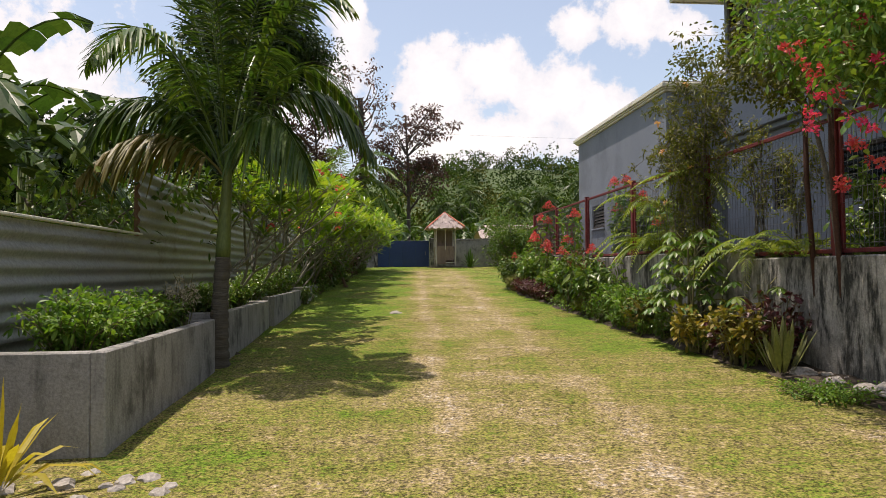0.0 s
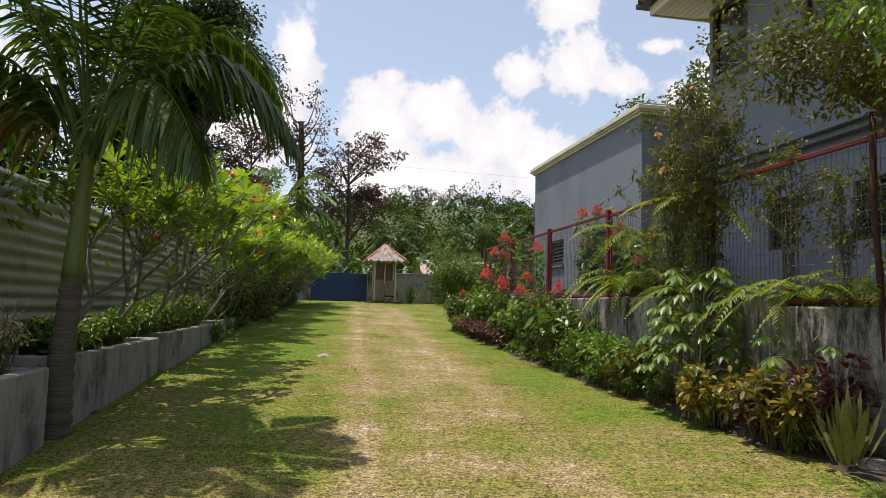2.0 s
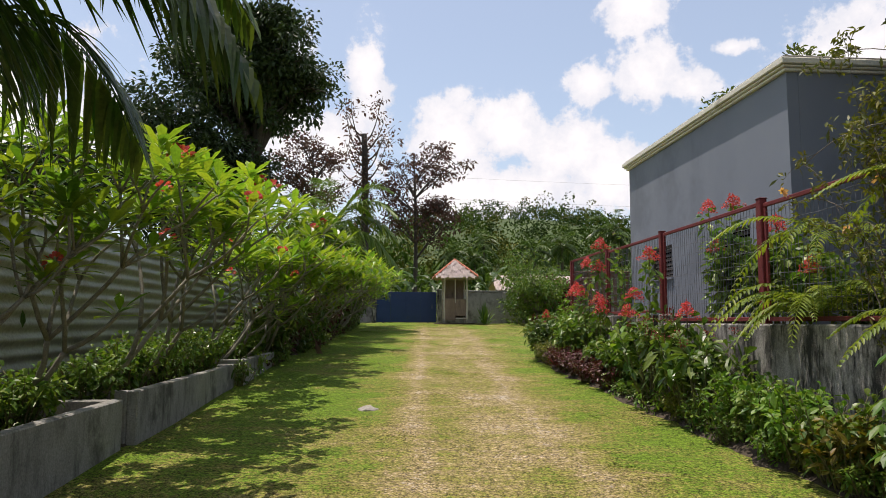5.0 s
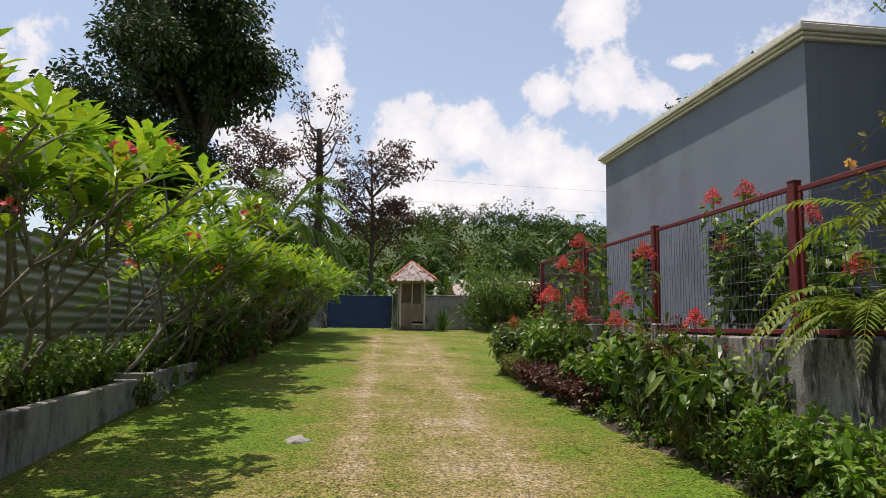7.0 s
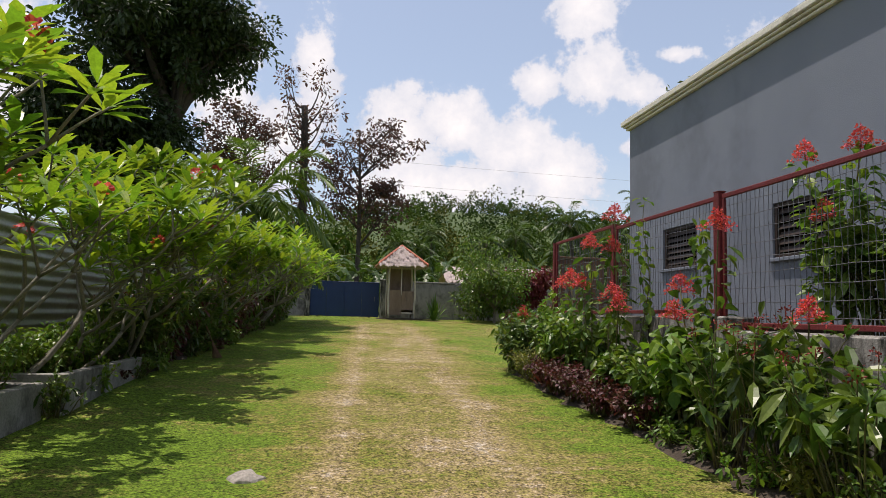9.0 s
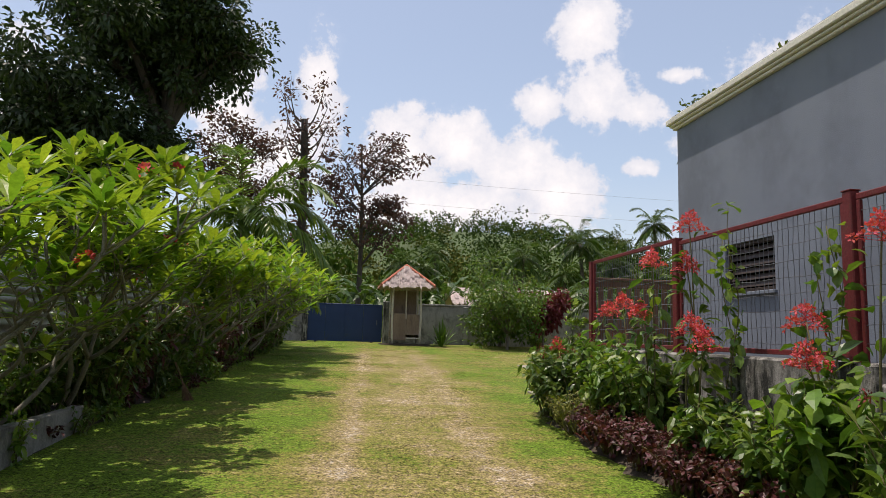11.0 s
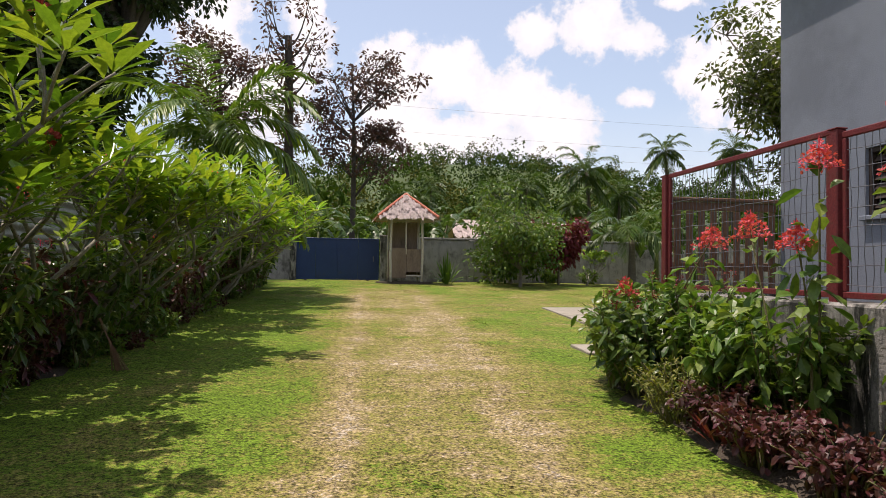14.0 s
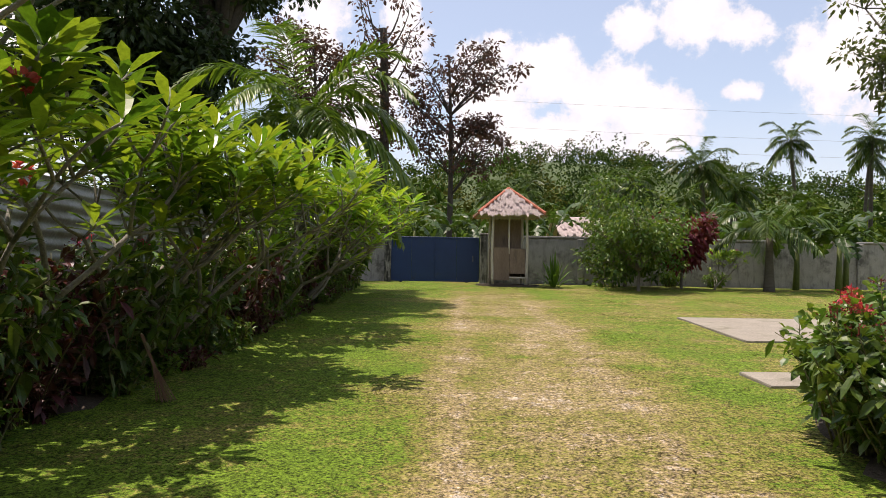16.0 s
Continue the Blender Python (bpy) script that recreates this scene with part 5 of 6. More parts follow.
def dead_tree():
    p = thing("dead_tree", -1.3, 52, 1.8, "gaunt half-dead tree wrapped in creeper", "tree")
    tr = Pile().tube(bez((0, 0, -0.2), (0.3, 0, 6), (0, 0, 12.6), 9), 0.34, 0.2, 8)
    P, D = [], []
    for i in range(11):
        z = 9 + i * 0.34
        a = U(-1, 1) + (0 if i % 2 else math.pi)
        e = np.array((math.cos(a) * U(0.9, 2.0), math.sin(a) * 0.8, z + U(1.4, 3.2)))
        tr.tube(bez((0.05, 0, z), (e[0] * 0.6, e[1] * 0.6, z + 0.2), e, 6), 0.07, 0.02, 5)
        for k in range(4):
            f = e + unit(1, 0.7)[0] * U(0.4, 1.1)
            tr.tube([e, f], 0.02, 0.008, 4)
            d = unit(10)
            P.append(f + d * 0.35), D.append(d)
    n = 700
    z = U(5.5, 12.4, n)
    d = unit(n)
    P.append(np.stack([0.15 * np.sin(z), 0 * z, z], 1) + d * U(0.2, 0.6, n)[:, None]), D.append(d)
    part("trunk", tr, DARKBARK, p, smooth=True)
    P, D = np.concatenate(P), np.concatenate(D)
    part("creeper", Pile().leaves(P, D, unit(len(P), 1), 0.28, 0.14, 0.2, 0.2, simple=True), L_RUST, p)


dead_tree()
palm("feather_palm", -1.6, 31.5, gz(0, 31), 3.6, 0.14, 17, 2.7, "bushy feather palm rising behind the frangipani row", leaflet=0.75, width=0.075, pairs=50, droopy=1.3, low=0.1, high=0.95, mats=(PALMBARK, leafy("sunlit palm leaflet", (0.06, 0.115, 0.018), (0.12, 0.185, 0.03), 0.4, 0.3, 0.4)))
limb_tree("leaning_tree", 30.5, 52, 1.8, "tall leafy tree behind the grey house", 19, 6.5, 0.4, leafy("olive tree leaf", (0.05, 0.065, 0.02), (0.09, 0.11, 0.03)), BARK, 16, 18, 60, (0.42, 0.2), 1.1, 0.25, (0, 0), 0.5, simple=True)

# ---- far end garden ----
limb_tree("citrus_tree", 7.15, 36.2, gz(0, 36), "small round-crowned citrus tree on the lawn", 3.5, 1.7, 0.055, L_DARK, BARK, 20, 15, 22, (0.13, 0.065), 0.34, 0.16, reach=(0.05, 0.95))
limb_tree("crimson_leaved_shrub", 8.9, 37.6, gz(0, 38), "tall shrub with crimson foliage by the wall", 2.5, 0.9, 0.05, L_CRIMSON, BARK, 12, 11, 30, (0.17, 0.09), 0.32, 0.2, category="shrub", reach=(0.2, 0.95))
limb_tree("garden_tree", 7.4, 38.4, gz(0, 38), "leafy green tree against the boundary wall", 2.6, 1.3, 0.06, L_DARK, BARK, 12, 12, 32, (0.16, 0.08), 0.36, 0.15, reach=(0.05, 0.95))
sword_plant("spider_lily", 4.95, 37.3, gz(0, 37.3), "clump of arching strap leaves by the wall", 34, 1.15, 0.09, L_BUSH, 0.9, droop=0.35)
copy_thing(variants[4], pose(0, 0, 0)).matrix_basis = pose(9.9, 37.6, gz(0, 37.6), 0, 0, 60) @ Matrix.Scale(0.52, 4)
palm("garden_palm", 11.3, 37.0, gz(0, 37), 1.6, 0.14, 12, 1.9, "young coconut palm beside the boundary wall", leaflet=0.6, width=0.05, pairs=40, low=0.35)
for i, (x, y) in enumerate(((12.8, 38.3), (14.2, 38), (13.5, 37.2))):
    banana(x, y, gz(0, y), 1.5, "banana plant with yellowing leaves by the wall", 8, 1.6)
for x, y in ((9.0, 38.9), (10.6, 39.2)):
    shrub("low_shrub", x, y, gz(0, y), "low green shrub at the foot of the wall", 0.6, 0.45, 26, 26, (0.1, 0.05), L_BUSH, low=0.1, group="low wall shrubs")

# ---- right bed planting ----
def bz(y):
    return gz(0, y) + 0.08


# bougainvillea on rusty poles
boug = limb_tree("bougainvillea", 5.0, 5.9, 1.6, "sprawling bougainvillea with hot pink and coral flowers", 2.7, 1.2, 0.035, L_BUSH, BARK, 17, 13, 44, (0.07, 0.038), 0.26, 0.45, (-0.5, -0.3), 0.5, category="shrub")
for fx, fy, fz in ((3.1, 4.9, 3.15), (3.3, 5.0, 3.0), (3.45, 5.1, 2.85), (3.85, 5.0, 3.1), (3.7, 5.2, 3.3), (3.6, 5.0, 2.46), (3.62, 5.1, 2.2), (3.75, 5.0, 2.6), (3.9, 4.8, 2.7), (4.0, 5.3, 3.5), (4.2, 5.0, 3.0), (3.5, 5.3, 2.65), (4.1, 4.7, 2.4), (3.95, 5.6, 3.0), (4.4, 5.5, 3.6), (3.85, 5.0, 2.3)):
    c = np.array((fx - 5.0, fy - 5.9, fz - 1.6)) + RNG.normal(size=(4, 3)) * 0.05
    d = unit(88, 0.3)
    part("flower_cluster", Pile().leaves(c[RNG.integers(0, 4, 88)] + d * U(0.005, 0.035, 88)[:, None], d, unit(88, 1), 0.034, 0.028, 0.1, 0.3, simple=True), F_PINK if U(0, 1) < 0.6 else F_RED, boug)
for k in range(16):
    a = bez((-0.4, -0.2, 1.0), (-0.9 + U(-0.3, 0.3), -0.6, 2.0 + U(-0.2, 0.2)), (-1.5 + U(-0.4, 0.6), -1.1 + U(-0.4, 0.5), U(0.7, 1.9)), 9)
    d = unit(60, 0.1)
    q = a[RNG.integers(2, 9, 60)] + RNG.normal(size=(60, 3)) * 0.06
    part("spray", Pile().tube(a, 0.008, 0.003, 4).leaves(q, d, unit(60, 2), 0.08, 0.042, 0.3, 0.2), L_BUSH, boug, "arching leafy spray")
for y, h in ((7.0, 3.6), (7.45, 3.3), (10.2, 3.4)):
    whole("iron_pole", Pile().tube([(4.95, y, wall_top(y) - 0.9), (4.86, y + 0.03, 2.5), (4.84, y, h)], 0.03, 0.03, 8), RUSTPOLE, "rusty iron pole tied to the fence", "pole", "rusty poles", smooth=True)
F_PEACH = leafy("peach flower", (0.62, 0.30, 0.14), (0.70, 0.42, 0.24), 0.6, 0.3, 0.2)


def scrambler(x, y, z, label, canes, top, spread, side, leaf, dens, flowers=0):
    """Long thin canes that climb, arch over and hang, set with short leafy side sprays; open enough to see through."""
    p = thing("scrambling_shrub", x, y, z, label, "shrub", "fence climbers")
    st, P, D, tips = Pile(), [], [], []
    for i in range(canes):
        a = U(0, 6.28)
        r = spread * U(0.25, 1.0)
        apex = np.array((math.cos(a) * r * 0.5 * side, math.sin(a) * r * 0.6, top * U(0.6, 1.0)))
        tip = apex + np.array((math.cos(a) * r * 0.6 * side, math.sin(a) * r * 0.7, top * U(-0.16, 0.06)))
        pts = np.concatenate([bez((U(-0.08, 0.08), U(-0.12, 0.12), -0.05), (U(-0.1, 0.1), U(-0.15, 0.15), apex[2] * 0.6), apex, 10), bez(apex, apex + (tip - apex) * 0.5 + (0, 0, 0.16), tip, 7)[1:]])
        st.tube(pts, 0.009, 0.003, 4)
        tips.append(tip)
        for k in range(int(15 * dens)):
            s0 = pts[RNG.integers(4, 16)]
            e = s0 + unit(1, 0.15)[0] * U(0.12, 0.38) * np.array((side, 1, 1))
            twig = bez(s0, (s0 + e) / 2 + (0, 0, 0.05), e - (0, 0, 0.06), 5)
            st.tube(twig, 0.004, 0.002, 3)
            n = int(U(7, 15))
            q = twig[RNG.integers(1, 5, n)] + RNG.normal(size=(n, 3)) * 0.022
            P.append(q), D.append(unit(n, 0.1))
    part("stem_clump", st, BARK, p, smooth=True)
    P, D = np.concatenate(P), np.concatenate(D)
    n = len(P)
    part("foliage", Pile().leaves(P, D, unit(n, 2), leaf[0] * U(0.6, 1.3, n), leaf[1] * U(0.8, 1.2, n), 0.25, 0.25, simple=True), L_OLIVE, p)
    for k in range(flowers):
        c = tips[k % len(tips)] + RNG.normal(size=3) * 0.08
        d = unit(12, 0.2)
        part("flower", Pile().leaves(np.tile(c, (12, 1)), d, unit(12, 1), 0.06, 0.035, 0.2, 0.3), F_PEACH, p, "pale peach trumpet flower")


scrambler(4.9, 10.2, bz(10.2), "tall scraggly olive shrub scrambling up the fence", 30, 3.75, 1.25, 0.7, (0.075, 0.03), 1.2, 7)
scrambler(4.95, 11.1, bz(11.1), "tall scraggly olive shrub scrambling up the fence", 18, 3.3, 0.95, 0.7, (0.075, 0.03), 1.1, 5)
scrambler(5.15, 9.0, 1.62, "thin thorny climber twined through the fence mesh", 11, 1.75, 0.6, 0.4, (0.06, 0.026), 0.8)
scrambler(5.2, 8.2, 1.62, "thin thorny climber twined through the fence mesh", 8, 1.4, 0.5, 0.4, (0.06, 0.026), 0.8)
limb_tree("scrambling_shrub", 5.05, 7.2, 1.6, "flat-topped thorny climber arching above the fence", 2.75, 1.35, 0.03, L_OLIVE, BARK, 16, 13, 36, (0.06, 0.028), 0.22, 0.6, (-0.25, 0.1), 0.3, reach=(0.2, 0.95), category="shrub", group="fence climbers")
for x, y, z, n in ((5.1, 7.9, 1.6, 10), (5.05, 9.1, 1.62, 10), (5.0, 10.6, 1.7, 9), (5.2, 12.8, 1.75, 12), (5.1, 8.5, 1.62, 8)):
    fern("sword_fern", x, y, z, "arching yellow-green sword fern on the wall", n, 1.0)
fern("sword_fern", 5.15, 12.5, 1.8, "large arching yellow-green sword fern behind the fence", 18, 1.3, rise=0.6, leaflet=0.16)
fern("sword_fern", 5.1, 12.1, 2.5, "long arching fern fronds caught in the fence", 9, 1.3, rise=0.5, leaflet=0.15)
shrub("broad_leaved_shrub", 5.8, 15.2, 1.7, "dark broad-leaved shrub between the fence and the house", 1.55, 0.6, 24, 20, (0.2, 0.12), L_DARK, low=0.15, group="broad leaved shrubs")
shrub("broad_leaved_shrub", 5.8, 14.2, 1.7, "dark broad-leaved shrub between the fence and the house", 1.4, 0.6, 24, 20, (0.2, 0.12), L_DARK, low=0.15, group="broad leaved shrubs")
fern("sword_fern", 4.95, 10.4, 2.9, "long hanging fern fronds caught in the fence", 7, 1.3, rise=0.25)
# lobed-leaf plant, crotons, sword plants
def lobed(x, y, h, n, label, m=L_BUSH, L=0.17, name="lobed_leaf_plant"):
    p = thing(name, x, y, bz(y), label, "plant", "lobed leaf plants")
    st = Pile()
    P, D = [], []
    for i in range(n):
        a, f = i * 2.4, (i + 1) / n
        top = np.array((math.cos(a) * 0.12, math.sin(a) * 0.12, h * (0.22 + 0.74 * (1 - f))))
        e = top + np.array((math.cos(a) * (0.16 + 0.2 * f), math.sin(a) * (0.16 + 0.2 * f), 0.10))
        st.tube([top, (top + e) / 2 + (0, 0, 0.05), e], 0.008, 0.005, 4)
        for k in range(7):
            b = a + (k - 3) * 0.62
            P.append(e), D.append((math.cos(b), math.sin(b), -0.3 - 0.25 * math.cos(b - a)))
    for k in range(3):
        st.tube([(U(-0.08, 0.08), U(-0.08, 0.08), -0.05), (U(-0.1, 0.1), U(-0.1, 0.1), h * 0.9)], 0.018, 0.01, 6)
    part("stem_clump", st, STEM, p)
    n = len(P)
    part("foliage", Pile().leaves(P, D, np.tile((0, 0, 1.0), (n, 1)), L * U(0.8, 1.15, n), L * 0.36, 0.3, 0.2), m, p)


lobed(4.45, 9.6, 1.6, 46, "tall light green plant with deeply lobed leaves")
lobed(4.5, 10.1, 1.15, 20, "tall light green plant with deeply lobed leaves")
lobed(4.7, 8.2, 1.0, 12, "young lobed-leaf plant against the wall")
shrub("croton", 4.35, 8.0, bz(8), "croton with yellow and orange leaves", 0.75, 0.42, 26, 22, (0.12, 0.05), L_YELLOW, low=0.2, group="crotons")
shrub("croton", 4.3, 9.0, bz(9), "croton with yellow and green leaves", 0.6, 0.4, 22, 20, (0.12, 0.05), L_YELLOW, low=0.2, group="crotons")
shrub("croton", 4.3, 10.9, bz(10.9), "low croton with yellow-flushed leaves", 0.6, 0.45, 24, 20, (0.11, 0.05), L_YELLOW, low=0.2, group="crotons")
shrub("maroon_shrub", 4.6, 7.7, bz(7.7), "maroon-leaved shrub against the wall", 0.95, 0.35, 18, 18, (0.11, 0.06), L_MAROON, low=0.25)
shrub("maroon_shrub", 4.35, 8.3, bz(8.3), "maroon-leaved shrub among crotons", 0.6, 0.35, 18, 16, (0.1, 0.06), L_MAROON, low=0.2)
sword_plant("snake_plant", 4.4, 7.3, bz(7.3), "clump of upright yellow-edged sword leaves", 22, 0.62, 0.075, L_SANS, 0.5, "snake plants")
sword_plant("snake_plant", 4.75, 5.3, bz(5.3), "large clump of upright yellow-edged sword leaves", 26, 0.85, 0.08, L_SANS, 0.55, "snake plants")
for i, (x, y) in enumerate(((4.35, 11.6), (4.4, 12.2), (4.45, 12.9), (4.3, 11.0))):
    shrub("low_shrub", x, y, bz(y), "low bright green weedy shrub in the bed", 0.75, 0.45, 26, 26, (0.1, 0.05), L_BUSH if i % 2 else L_BRIGHT, low=0.1, group="bed shrubs")
for x, y, h in ((5.9, 5.2, 1.5), (6.1, 6.3, 1.7), (5.8, 7.2, 1.3), (6.4, 8.2, 1.0), (5.9, 12.6, 1.2)):
    shrub("broad_leaved_shrub", x, y, 1.53, "dark leafy shrub growing behind the mesh fence", h, 0.7, 34, 34, (0.12, 0.06), L_DARK, low=0.1, group="shrubs behind the fence")
for i, y in enumerate((7.9, 8.7, 9.3, 10.2, 10.7, 11.4, 12.0, 12.6, 13.2, 13.9, 14.6, 15.3, 16.0)):
    shrub("bed_weed", edge_right(y) + U(0.08, 0.3), y + U(-0.2, 0.2), gz(0, y) + 0.02, "straggling weed at the edge of the bed", U(0.25, 0.5), U(0.25, 0.4), 20, 20, (0.07, 0.03), (L_BUSH, L_OLIVE, L_BRIGHT, L_DARK)[i % 4], low=0.1, group="bed weeds")
# big-leaved shrubs with dark red cones
for x, y, h in ((4.35, 13.7, 1.2), (4.4, 14.4, 1.3), (4.3, 15.1, 1.25)):
    shrub("cone_ginger", x, y, bz(y), "large-leaved shrub with dark red flower cones", h, 0.55, 24, 14, (0.2, 0.078), L_DARK, low=0.3, group="cone gingers", flowers=(8, F_BUD, 0.07, 20, "flower_cone"))
pagoda(4.5, 18.0, bz(18), [(4.5, 18.1, 3.18), (4.52, 18.2, 2.77), (4.4, 17.9, 2.15), (4.35, 17.6, 2.0)])
pagoda(4.5, 19.0, bz(19), [(4.5, 18.95, 2.9), (4.42, 19.08, 2.33), (4.5, 19.75, 2.45)])
pagoda(4.55, 15.9, bz(16), [(4.5, 15.63, 2.75), (4.55, 16.47, 2.19), (4.35, 16.2, 1.9)])
pagoda(5.55, 15.4, 1.7, [(5.48, 15.72, 3.5), (5.5, 15.0, 3.45), (5.45, 15.4, 2.85)], bushy=2.2)
pagoda(4.3, 21.6, bz(21.6), [(4.3, 21.7, 1.9), (4.65, 20.6, 2.4)], bushy=1.5)
pagoda(4.5, 14.5, bz(14.5), [(4.52, 14.42, 1.9)])
pagoda(5.45, 13.5, 1.7, [(5.35, 13.65, 2.95), (5.5, 13.2, 2.4)], bushy=1.5)
for x, y, h in ((4.4, 16.6, 0.9), (4.5, 17.5, 0.8), (4.5, 19.3, 1.1), (4.4, 20.0, 1.0), (4.6, 20.4, 1.2)):
    shrub("broad_leaved_shrub", x, y, bz(y), "leafy green shrub with broad leaves below the red flowers", h, 0.5, 26, 30, (0.135, 0.07), L_BUSH, low=0.12, group="broad leaved shrubs", upright=0.25)
for x, y, h in ((4.1, 21.3, 0.95), (4.4, 21.8, 1.0), (4.2, 20.8, 0.9), (4.8, 21.0, 1.2), (4.8, 22.0, 1.1)):
    shrub("cone_ginger", x, y, bz(y), "large-leaved shrub with dark red flower cones", h, 0.6, 32, 28, (0.135, 0.06), L_DARK if y < 21.5 else L_BUSH, low=0.1, group="cone gingers", flowers=(5, F_BUD, 0.06, 18, "flower_cone"))
for x, y in ((4.05, 18.9), (4.1, 18.2), (4.05, 17.4), (4.2, 16.6), (4.15, 19.5)):
    shrub("maroon_groundcover", x, y, bz(y), "low maroon-leaved groundcover edging the bed", 0.4, 0.42, 40, 26, (0.06, 0.04), L_MAROON, low=0.1, group="maroon edging")
shrub("feathery_shrub", 4.05, 20.0, bz(20), "low feathery yellow-green shrub at the bed edge", 0.5, 0.5, 50, 30, (0.06, 0.014), L_OLIVE, low=0.1)
sword_plant("crimson_dracaena", 4.0, 19.3, bz(19.3), "small crimson strap-leaved plant", 20, 0.35, 0.05, L_CRIMSON, 0.9, droop=0.2)


def climbing_vine(x, y, z, top, label):
    """Upright twining stems set with round leaves."""
    p = thing("climbing_vine", x, y, z, label, "climber", "climbing vines")
    st, P, D = Pile(), [], []
    for k in range(2):
        zz = np.linspace(-0.05, (top - z) * (1 - 0.12 * k), 14)
        pts = np.stack([0.03 * np.sin(zz * 5 + k * 2), 0.14 * k + 0.05 * np.sin(zz * 3 + k), zz], 1)
        st.tube(pts, 0.008, 0.004, 5)
        n = 46
        q = pts[RNG.integers(3, 14, n)] + RNG.normal(size=(n, 3)) * 0.03
        P.append(q), D.append(unit(n, 0.2))
    part("stem_clump", st, STEM, p, smooth=True)
    P, D = np.concatenate(P), np.concatenate(D)
    part("foliage", Pile().leaves(P, D, unit(len(P), 2), 0.12 * U(0.6, 1.1, len(P)), 0.085, 0.3, 0.2, (0.95, 0.9)), L_BUSH, p)


climbing_vine(4.86, 17.95, bz(18), 3.35, "slender vine with round leaves climbing the fence")
climbing_vine(4.86, 16.55, bz(16.6), 2.95, "slender vine with round leaves climbing the fence post")
shrub("broad_leaved_shrub", 4.5, 16.2, bz(16.2), "pale green broad-leaved shrub below the fence", 1.25, 0.45, 18, 16, (0.19, 0.12), L_BRIGHT, low=0.25, group="broad leaved shrubs", upright=0.2)


# ---- small things on the ground ----
sword_plant("yellow_dracaena", -2.25, 4.35, gz(0, 4.3) + 0.1, "yellow strap-leaved plant beside the planter corner", 26, 0.8, 0.06, leafy("yellow strap leaf", (0.5, 0.33, 0.03), (0.36, 0.30, 0.04), 0.45, 0.35), 1.3, droop=0.45)
for k in range(26):
    rock(U(-2.6, -1.3), U(3.6, 5.1), gz(0, 4.4) - 0.02, U(0.03, 0.09))
for k in range(12):
    rock(U(4.55, 4.85), U(5.8, 7.3), bz(6.5) - 0.02, U(0.05, 0.13))
rock(0.36, 15.05, gz(0, 15.05) - 0.075, 0.15, "flat pale stone sunk in the lawn")
shrub("creeping_weed", 4.35, 6.3, gz(0, 6.3), "bright green creeping weed at the foot of the wall", 0.14, 0.55, 90, 24, (0.04, 0.025), L_BRIGHT, low=0.05)
for x, y, h in ((-2.1, 19.9, 1.3), (-2.0, 20.8, 1.35), (-1.95, 21.6, 1.2), (-1.9, 22.9, 1.3)):
    shrub("cone_ginger", x, y, gz(0, y), "large-leaved shrub with dark red flower cones", h, 0.55, 20, 13, (0.18, 0.08), L_DARK, low=0.25, group="cone gingers", flowers=(5, F_BUD, 0.06, 18, "flower_cone"))


for i, y in enumerate(np.arange(17.6, 34, 0.8)):
    x = float(np.interp(y, (17, 19, 22, 26, 33, 37), (-1.75, -1.75, -1.55, -1.05, -0.85, -0.7)))
    shrub("hedge_weed", x + U(-0.25, 0.02), y + U(-0.3, 0.3), gz(0, y), "low straggling weed along the shaded hedge foot", U(0.2, 0.55), U(0.25, 0.45), 18, 18, (0.085, 0.036), (L_DARK, L_BUSH, L_MAROON)[i % 3], low=0.08, group="hedge weeds")


def broom(x, y):
    p = thing("stick_broom", x, y, gz(0, y), "bundle of brown midrib sticks, an upturned yard broom", "broom")
    for k in range(36):
        a, r = U(0, 6.28), U(0, 0.03)
        part("stick", Pile().tube([(0.16 + r * math.cos(a) * 3, r * math.sin(a) * 3, 0.0), (0.05, r * math.sin(a), 0.3), (-0.06 + r * math.cos(a) * 0.5, r * math.sin(a) * 0.5, 0.55)], 0.0035, 0.003, 4), BROWNWOOD, p)
    part("binding", Pile().tube([(0.0, 0, 0.42), (-0.03, 0, 0.48)], 0.024, 0.022, 8), STEM, p)


broom(-1.2, 22.5)


# ---- wooded hill and middle distance ----
def hill_z(x, y):
    """Ridge behind the village: highest ahead, falling to both sides."""
    f = np.clip((y - 75) / 130, 0, 1)
    f = f * f * (3 - 2 * f)
    ridge = 22.5 + 4 * np.sin(x * 0.018 + 0.6) + 2.5 * np.sin(x * 0.05) - 0.00035 * (x - 30) ** 2
    return 1.8 + f * np.maximum(ridge, 4)


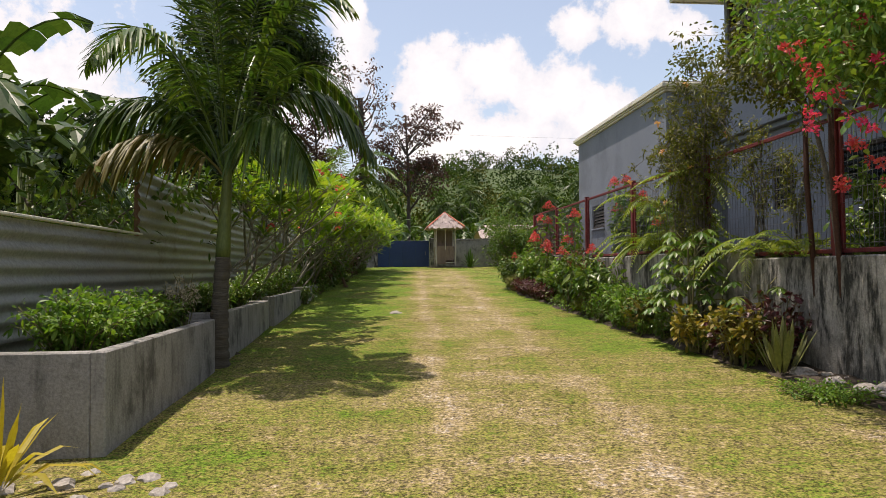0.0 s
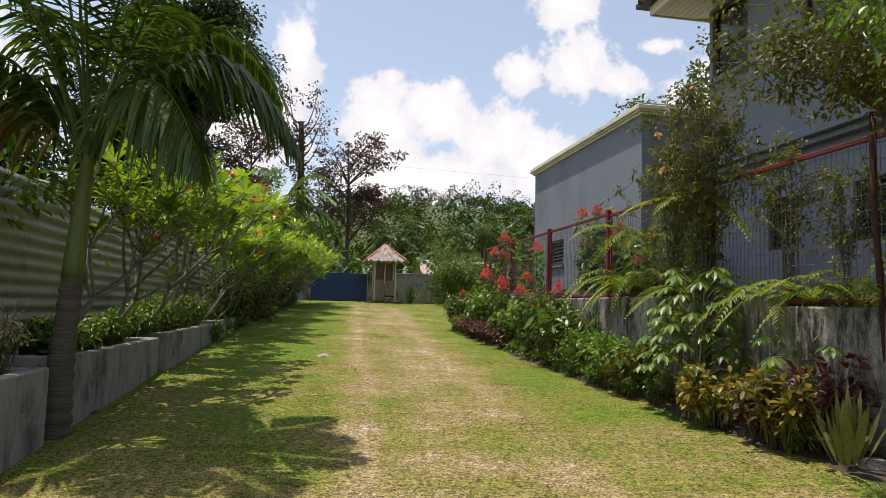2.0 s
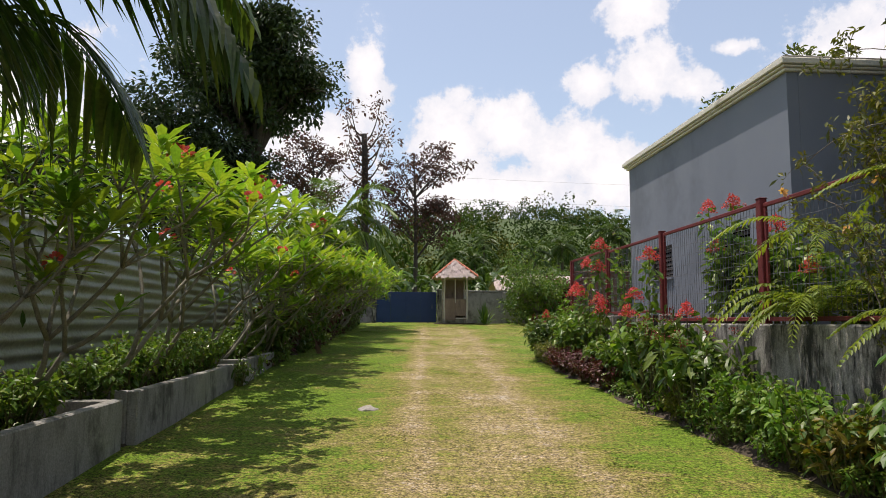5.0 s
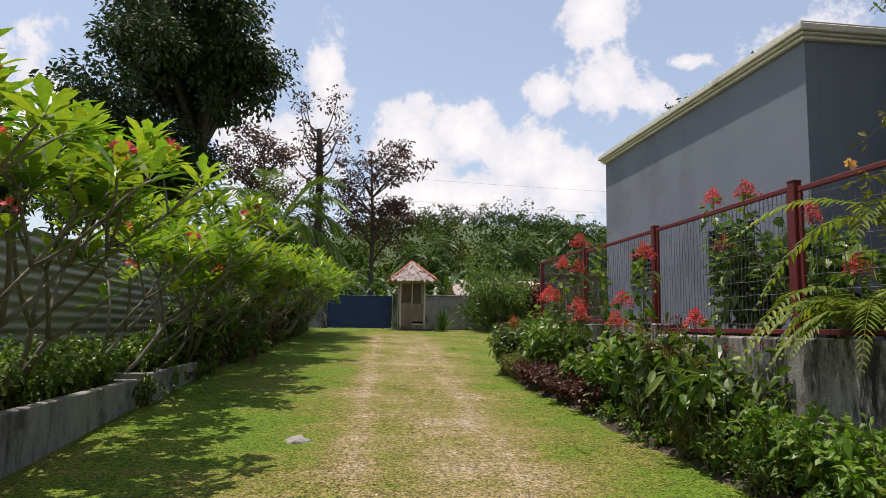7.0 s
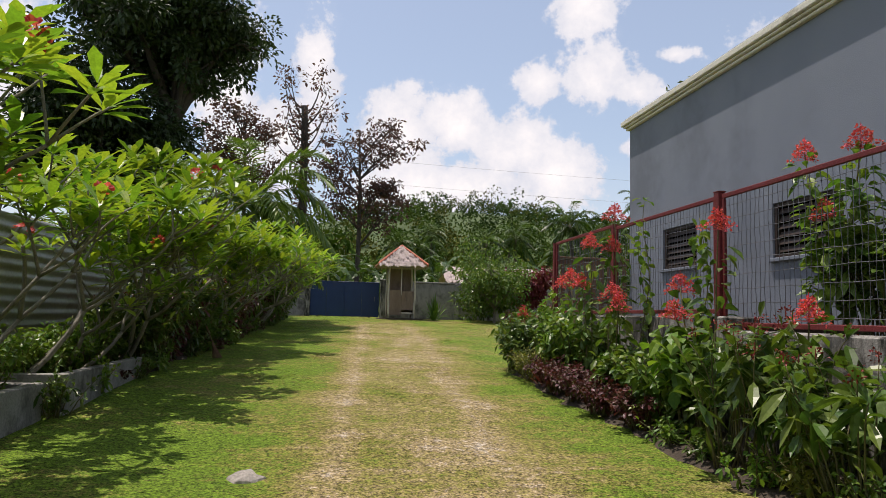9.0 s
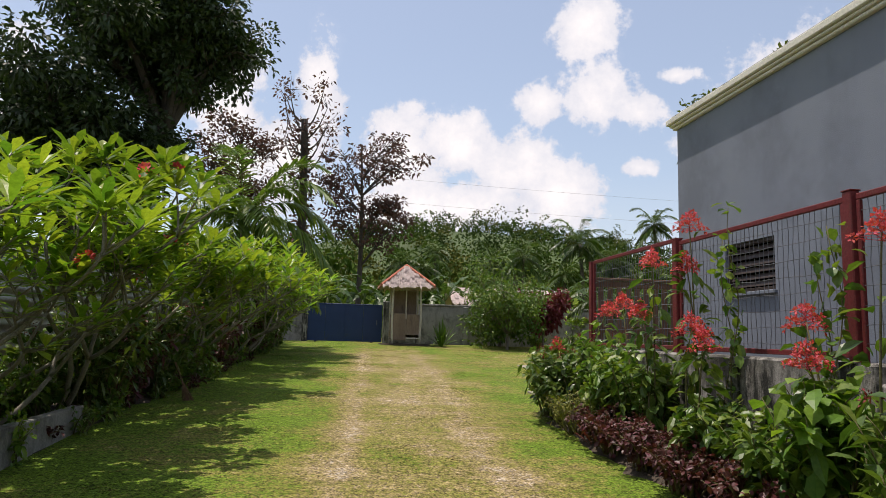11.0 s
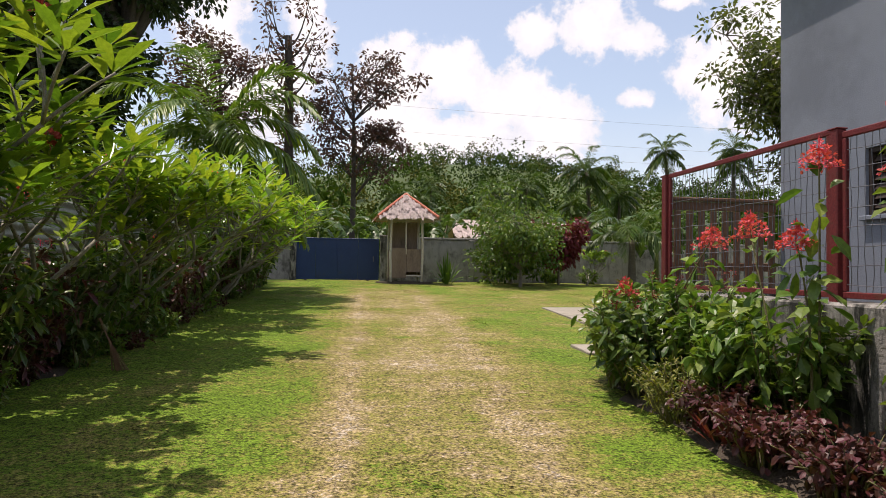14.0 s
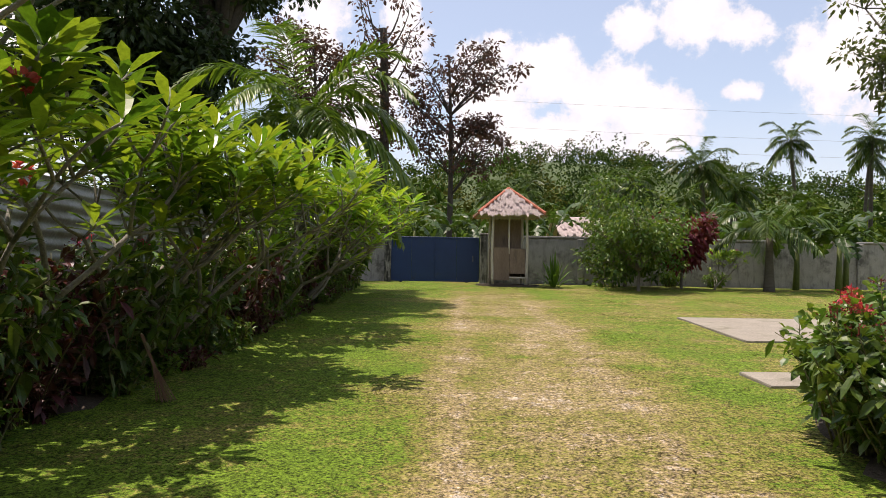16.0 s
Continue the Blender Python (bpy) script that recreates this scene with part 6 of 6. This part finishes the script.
def build_hill():
    xs = np.linspace(-260, 380, 65)
    ys = np.concatenate([np.linspace(60, 230, 30), [300, 420]])
    X, Y = np.meshgrid(xs, ys, indexing="ij")
    Z = hill_z(X, Y) + 0.05
    k = len(ys)
    q = [(i * k + j, (i + 1) * k + j, (i + 1) * k + j + 1, i * k + j + 1) for i in range(len(xs) - 1) for j in range(k - 1)]
    whole("backdrop_hill", Pile().add(np.stack([X, Y, Z], -1).reshape(-1, 3), q), L_WOOD, "green wooded hillside behind the boundary wall", "hill", kind="structure", smooth=True)
    olive = leafy("olive hillside foliage", (0.07, 0.085, 0.016), (0.115, 0.125, 0.025), 0.8, 0.08, 0.35, 0.08)
    deep = leafy("deep green hillside foliage", (0.020, 0.042, 0.010), (0.038, 0.068, 0.015), 0.8, 0.06, 0.35, 0.08)
    mid = leafy("green hillside foliage", (0.045, 0.09, 0.012), (0.078, 0.13, 0.018), 0.8, 0.08, 0.35, 0.08)
    lime = leafy("lime hillside foliage", (0.09, 0.155, 0.018), (0.135, 0.205, 0.028), 0.7, 0.2, 0.35, 0.1)
    for name, m, n, lo, hi, seed, lab in (("hillside_woods", deep, 620, 66, 215, 3, "dense dark green woods covering the hillside"), ("hillside_woods", mid, 620, 62, 215, 5, "mid green trees among the hillside woods"),
                                          ("hillside_woods", olive, 300, 70, 215, 6, "olive green trees scattered over the hillside"), ("valley_scrub", lime, 330, 48, 125, 4, "sunlit lime green scrub below the hill"), ("valley_scrub", mid, 240, 46, 90, 8, "green scrub and small trees beyond the wall")):
        r = np.random.default_rng(seed)
        P, D, S = [], [], []
        for i in range(n):
            y = lo + (hi - lo) * r.random() ** 0.8
            x = 4 + (r.random() - 0.42) * (y * 1.7 + 20)
            if y < 60 and -18 < x < 6 and r.random() < 0.5:
                continue
            R = r.uniform(1.3, 2.9) * (0.62 if name == "valley_scrub" else 1.0)
            c = np.array((x, y, float(hill_z(x, y)) + R * r.uniform(0.5, 1.3)))
            tall = r.uniform(0.8, 1.5)
            for lobe in range(4):
                k = 44 if y < 130 else 22
                o = r.normal(size=3) * R * 0.42
                d = r.normal(size=(k, 3))
                d /= np.linalg.norm(d, axis=1, keepdims=True)
                d[:, 2] = np.abs(d[:, 2]) * 1.1 - 0.3
                P.append(c + o * (1, 1, tall) + d * R * 0.6 * r.uniform(0.75, 1.05, (k, 1)) * (1, 1, tall)), D.append(d * 0.3 + r.normal(size=(k, 3)) * 0.8), S.append(np.full(k, 0.34 + R * 0.13))
        P, D, S = np.concatenate(P), np.concatenate(D), np.concatenate(S)
        whole(name, Pile().leaves(P, D, r.normal(size=(len(P), 3)) + (0, 0, 1), S, S * 0.6, 0.2, 0.25, simple=True), m, lab, "woods", kind="stuff")


build_hill()
proto = palm("coconut_palm", 0, 0, 0, 6.0, 0.15, 18, 1.9, "coconut palm standing among the trees", "coconut palms", (0.4, 0), 0.6, width=0.08, pairs=32, low=-0.45, high=1.0, droopy=1.1)
proto2 = palm("coconut_palm", 0, 0, 0, 9.4, 0.16, 18, 1.9, "tall slender coconut palm against the sky", "coconut palms", (-0.7, 0), 0.6, width=0.08, pairs=32, low=-0.45, high=1.0, droopy=1.1)
used = set()
for i, (x, y, s, k) in enumerate(((25.8, 62, 0.98, 1), (30.5, 62, 1.0, 1), (19.6, 62, 1.25, 0), (12.7, 62, 0.95, 0), (15.2, 64, 1.05, 0), (17.0, 60, 0.8, 0), (22.5, 56, 0.75, 0), (35, 70, 1.05, 1), (10, 80, 1.1, 0), (27, 75, 1.2, 0), (21, 90, 1.3, 0), (38, 64, 1.0, 0), (14, 105, 1.3, 0), (33, 56, 0.8, 0), (6.5, 70, 1.0, 0), (24, 68, 1.1, 0))):
    src = (proto, proto2)[k]
    (copy_thing(src, pose(0, 0, 0)) if k in used else src).matrix_basis = pose(x, y, float(hill_z(x, y)), 0, 0, i * 67) @ Matrix.Scale(s, 4)
    used.add(k)
for i, (x, y) in enumerate(((0.6, 43), (2.2, 44.5), (-1.5, 43.5), (4.6, 44), (5.8, 43), (3.4, 46), (0, 47), (-3, 45), (13.5, 44), (11.5, 43.5))):
    banana(x, y, 1.7, 1.9, "banana plant beyond the boundary wall", 8, 2.0, group="bananas beyond the wall")

# power lines
for z, dy in ((14.2, 0), (13.0, 0.5), (16.5, 1.0)):
    t = np.linspace(-1, 1, 24)
    whole("power_cable", Pile().tube(np.stack([20 + t * 60, 70 + dy + 0 * t, z - 2.2 * (1 - t * t) * 0.6 - 1.2 * t], 1), 0.007, 0.007, 4), WIRE, "thin grey overhead power cable", "cable", "power cables")


# ---- turf blades ----
def build_turf():
    n = 460000
    y = -2.5 + 40 * U(0, 1, n) ** 1.35
    x = np.where(y > 23, U(-1.5, 8.5, n), U(-2.6, 4.8, n))
    keep = np.ones(n, bool)
    er = np.interp(y, (-4, 4, 8, 12, 16, 19, 21, 22.6, 23.4, 25), (4.75, 4.6, 4.25, 4.1, 3.95, 3.85, 3.9, 4.4, 5.2, 9))
    el_ = np.interp(y, (-4, 5.2, 17, 19, 22, 26, 33, 37), (-3, -1.95, -1.9, -1.7, -1.5, -1.05, -0.8, -0.65))
    keep &= (x < er) & (x > el_)
    x, y = x[keep], y[keep]
    z = np.interp(y, PROFILE_Y, PROFILE_Z) + 0.018 * np.sin(x * 2.1 + y * 0.7) * np.sin(y * 1.3 - x * 0.4) - 0.004
    m = len(x)
    a = U(0, 6.283, m)
    way = np.stack([np.cos(a), np.sin(a), U(0.02, 0.35, m)], 1)
    pl = Pile().leaves(np.stack([x, y, z], 1), way, np.tile((0, 0, 1.0), (m, 1)), U(0.022, 0.05, m), 0.006 + 0.0004 * y, 0.25, 0.2, simple=True)
    whole("grass_blades", pl, BLADES, "short mown grass blades across the lawn drive", "grass", kind="stuff")


build_turf()
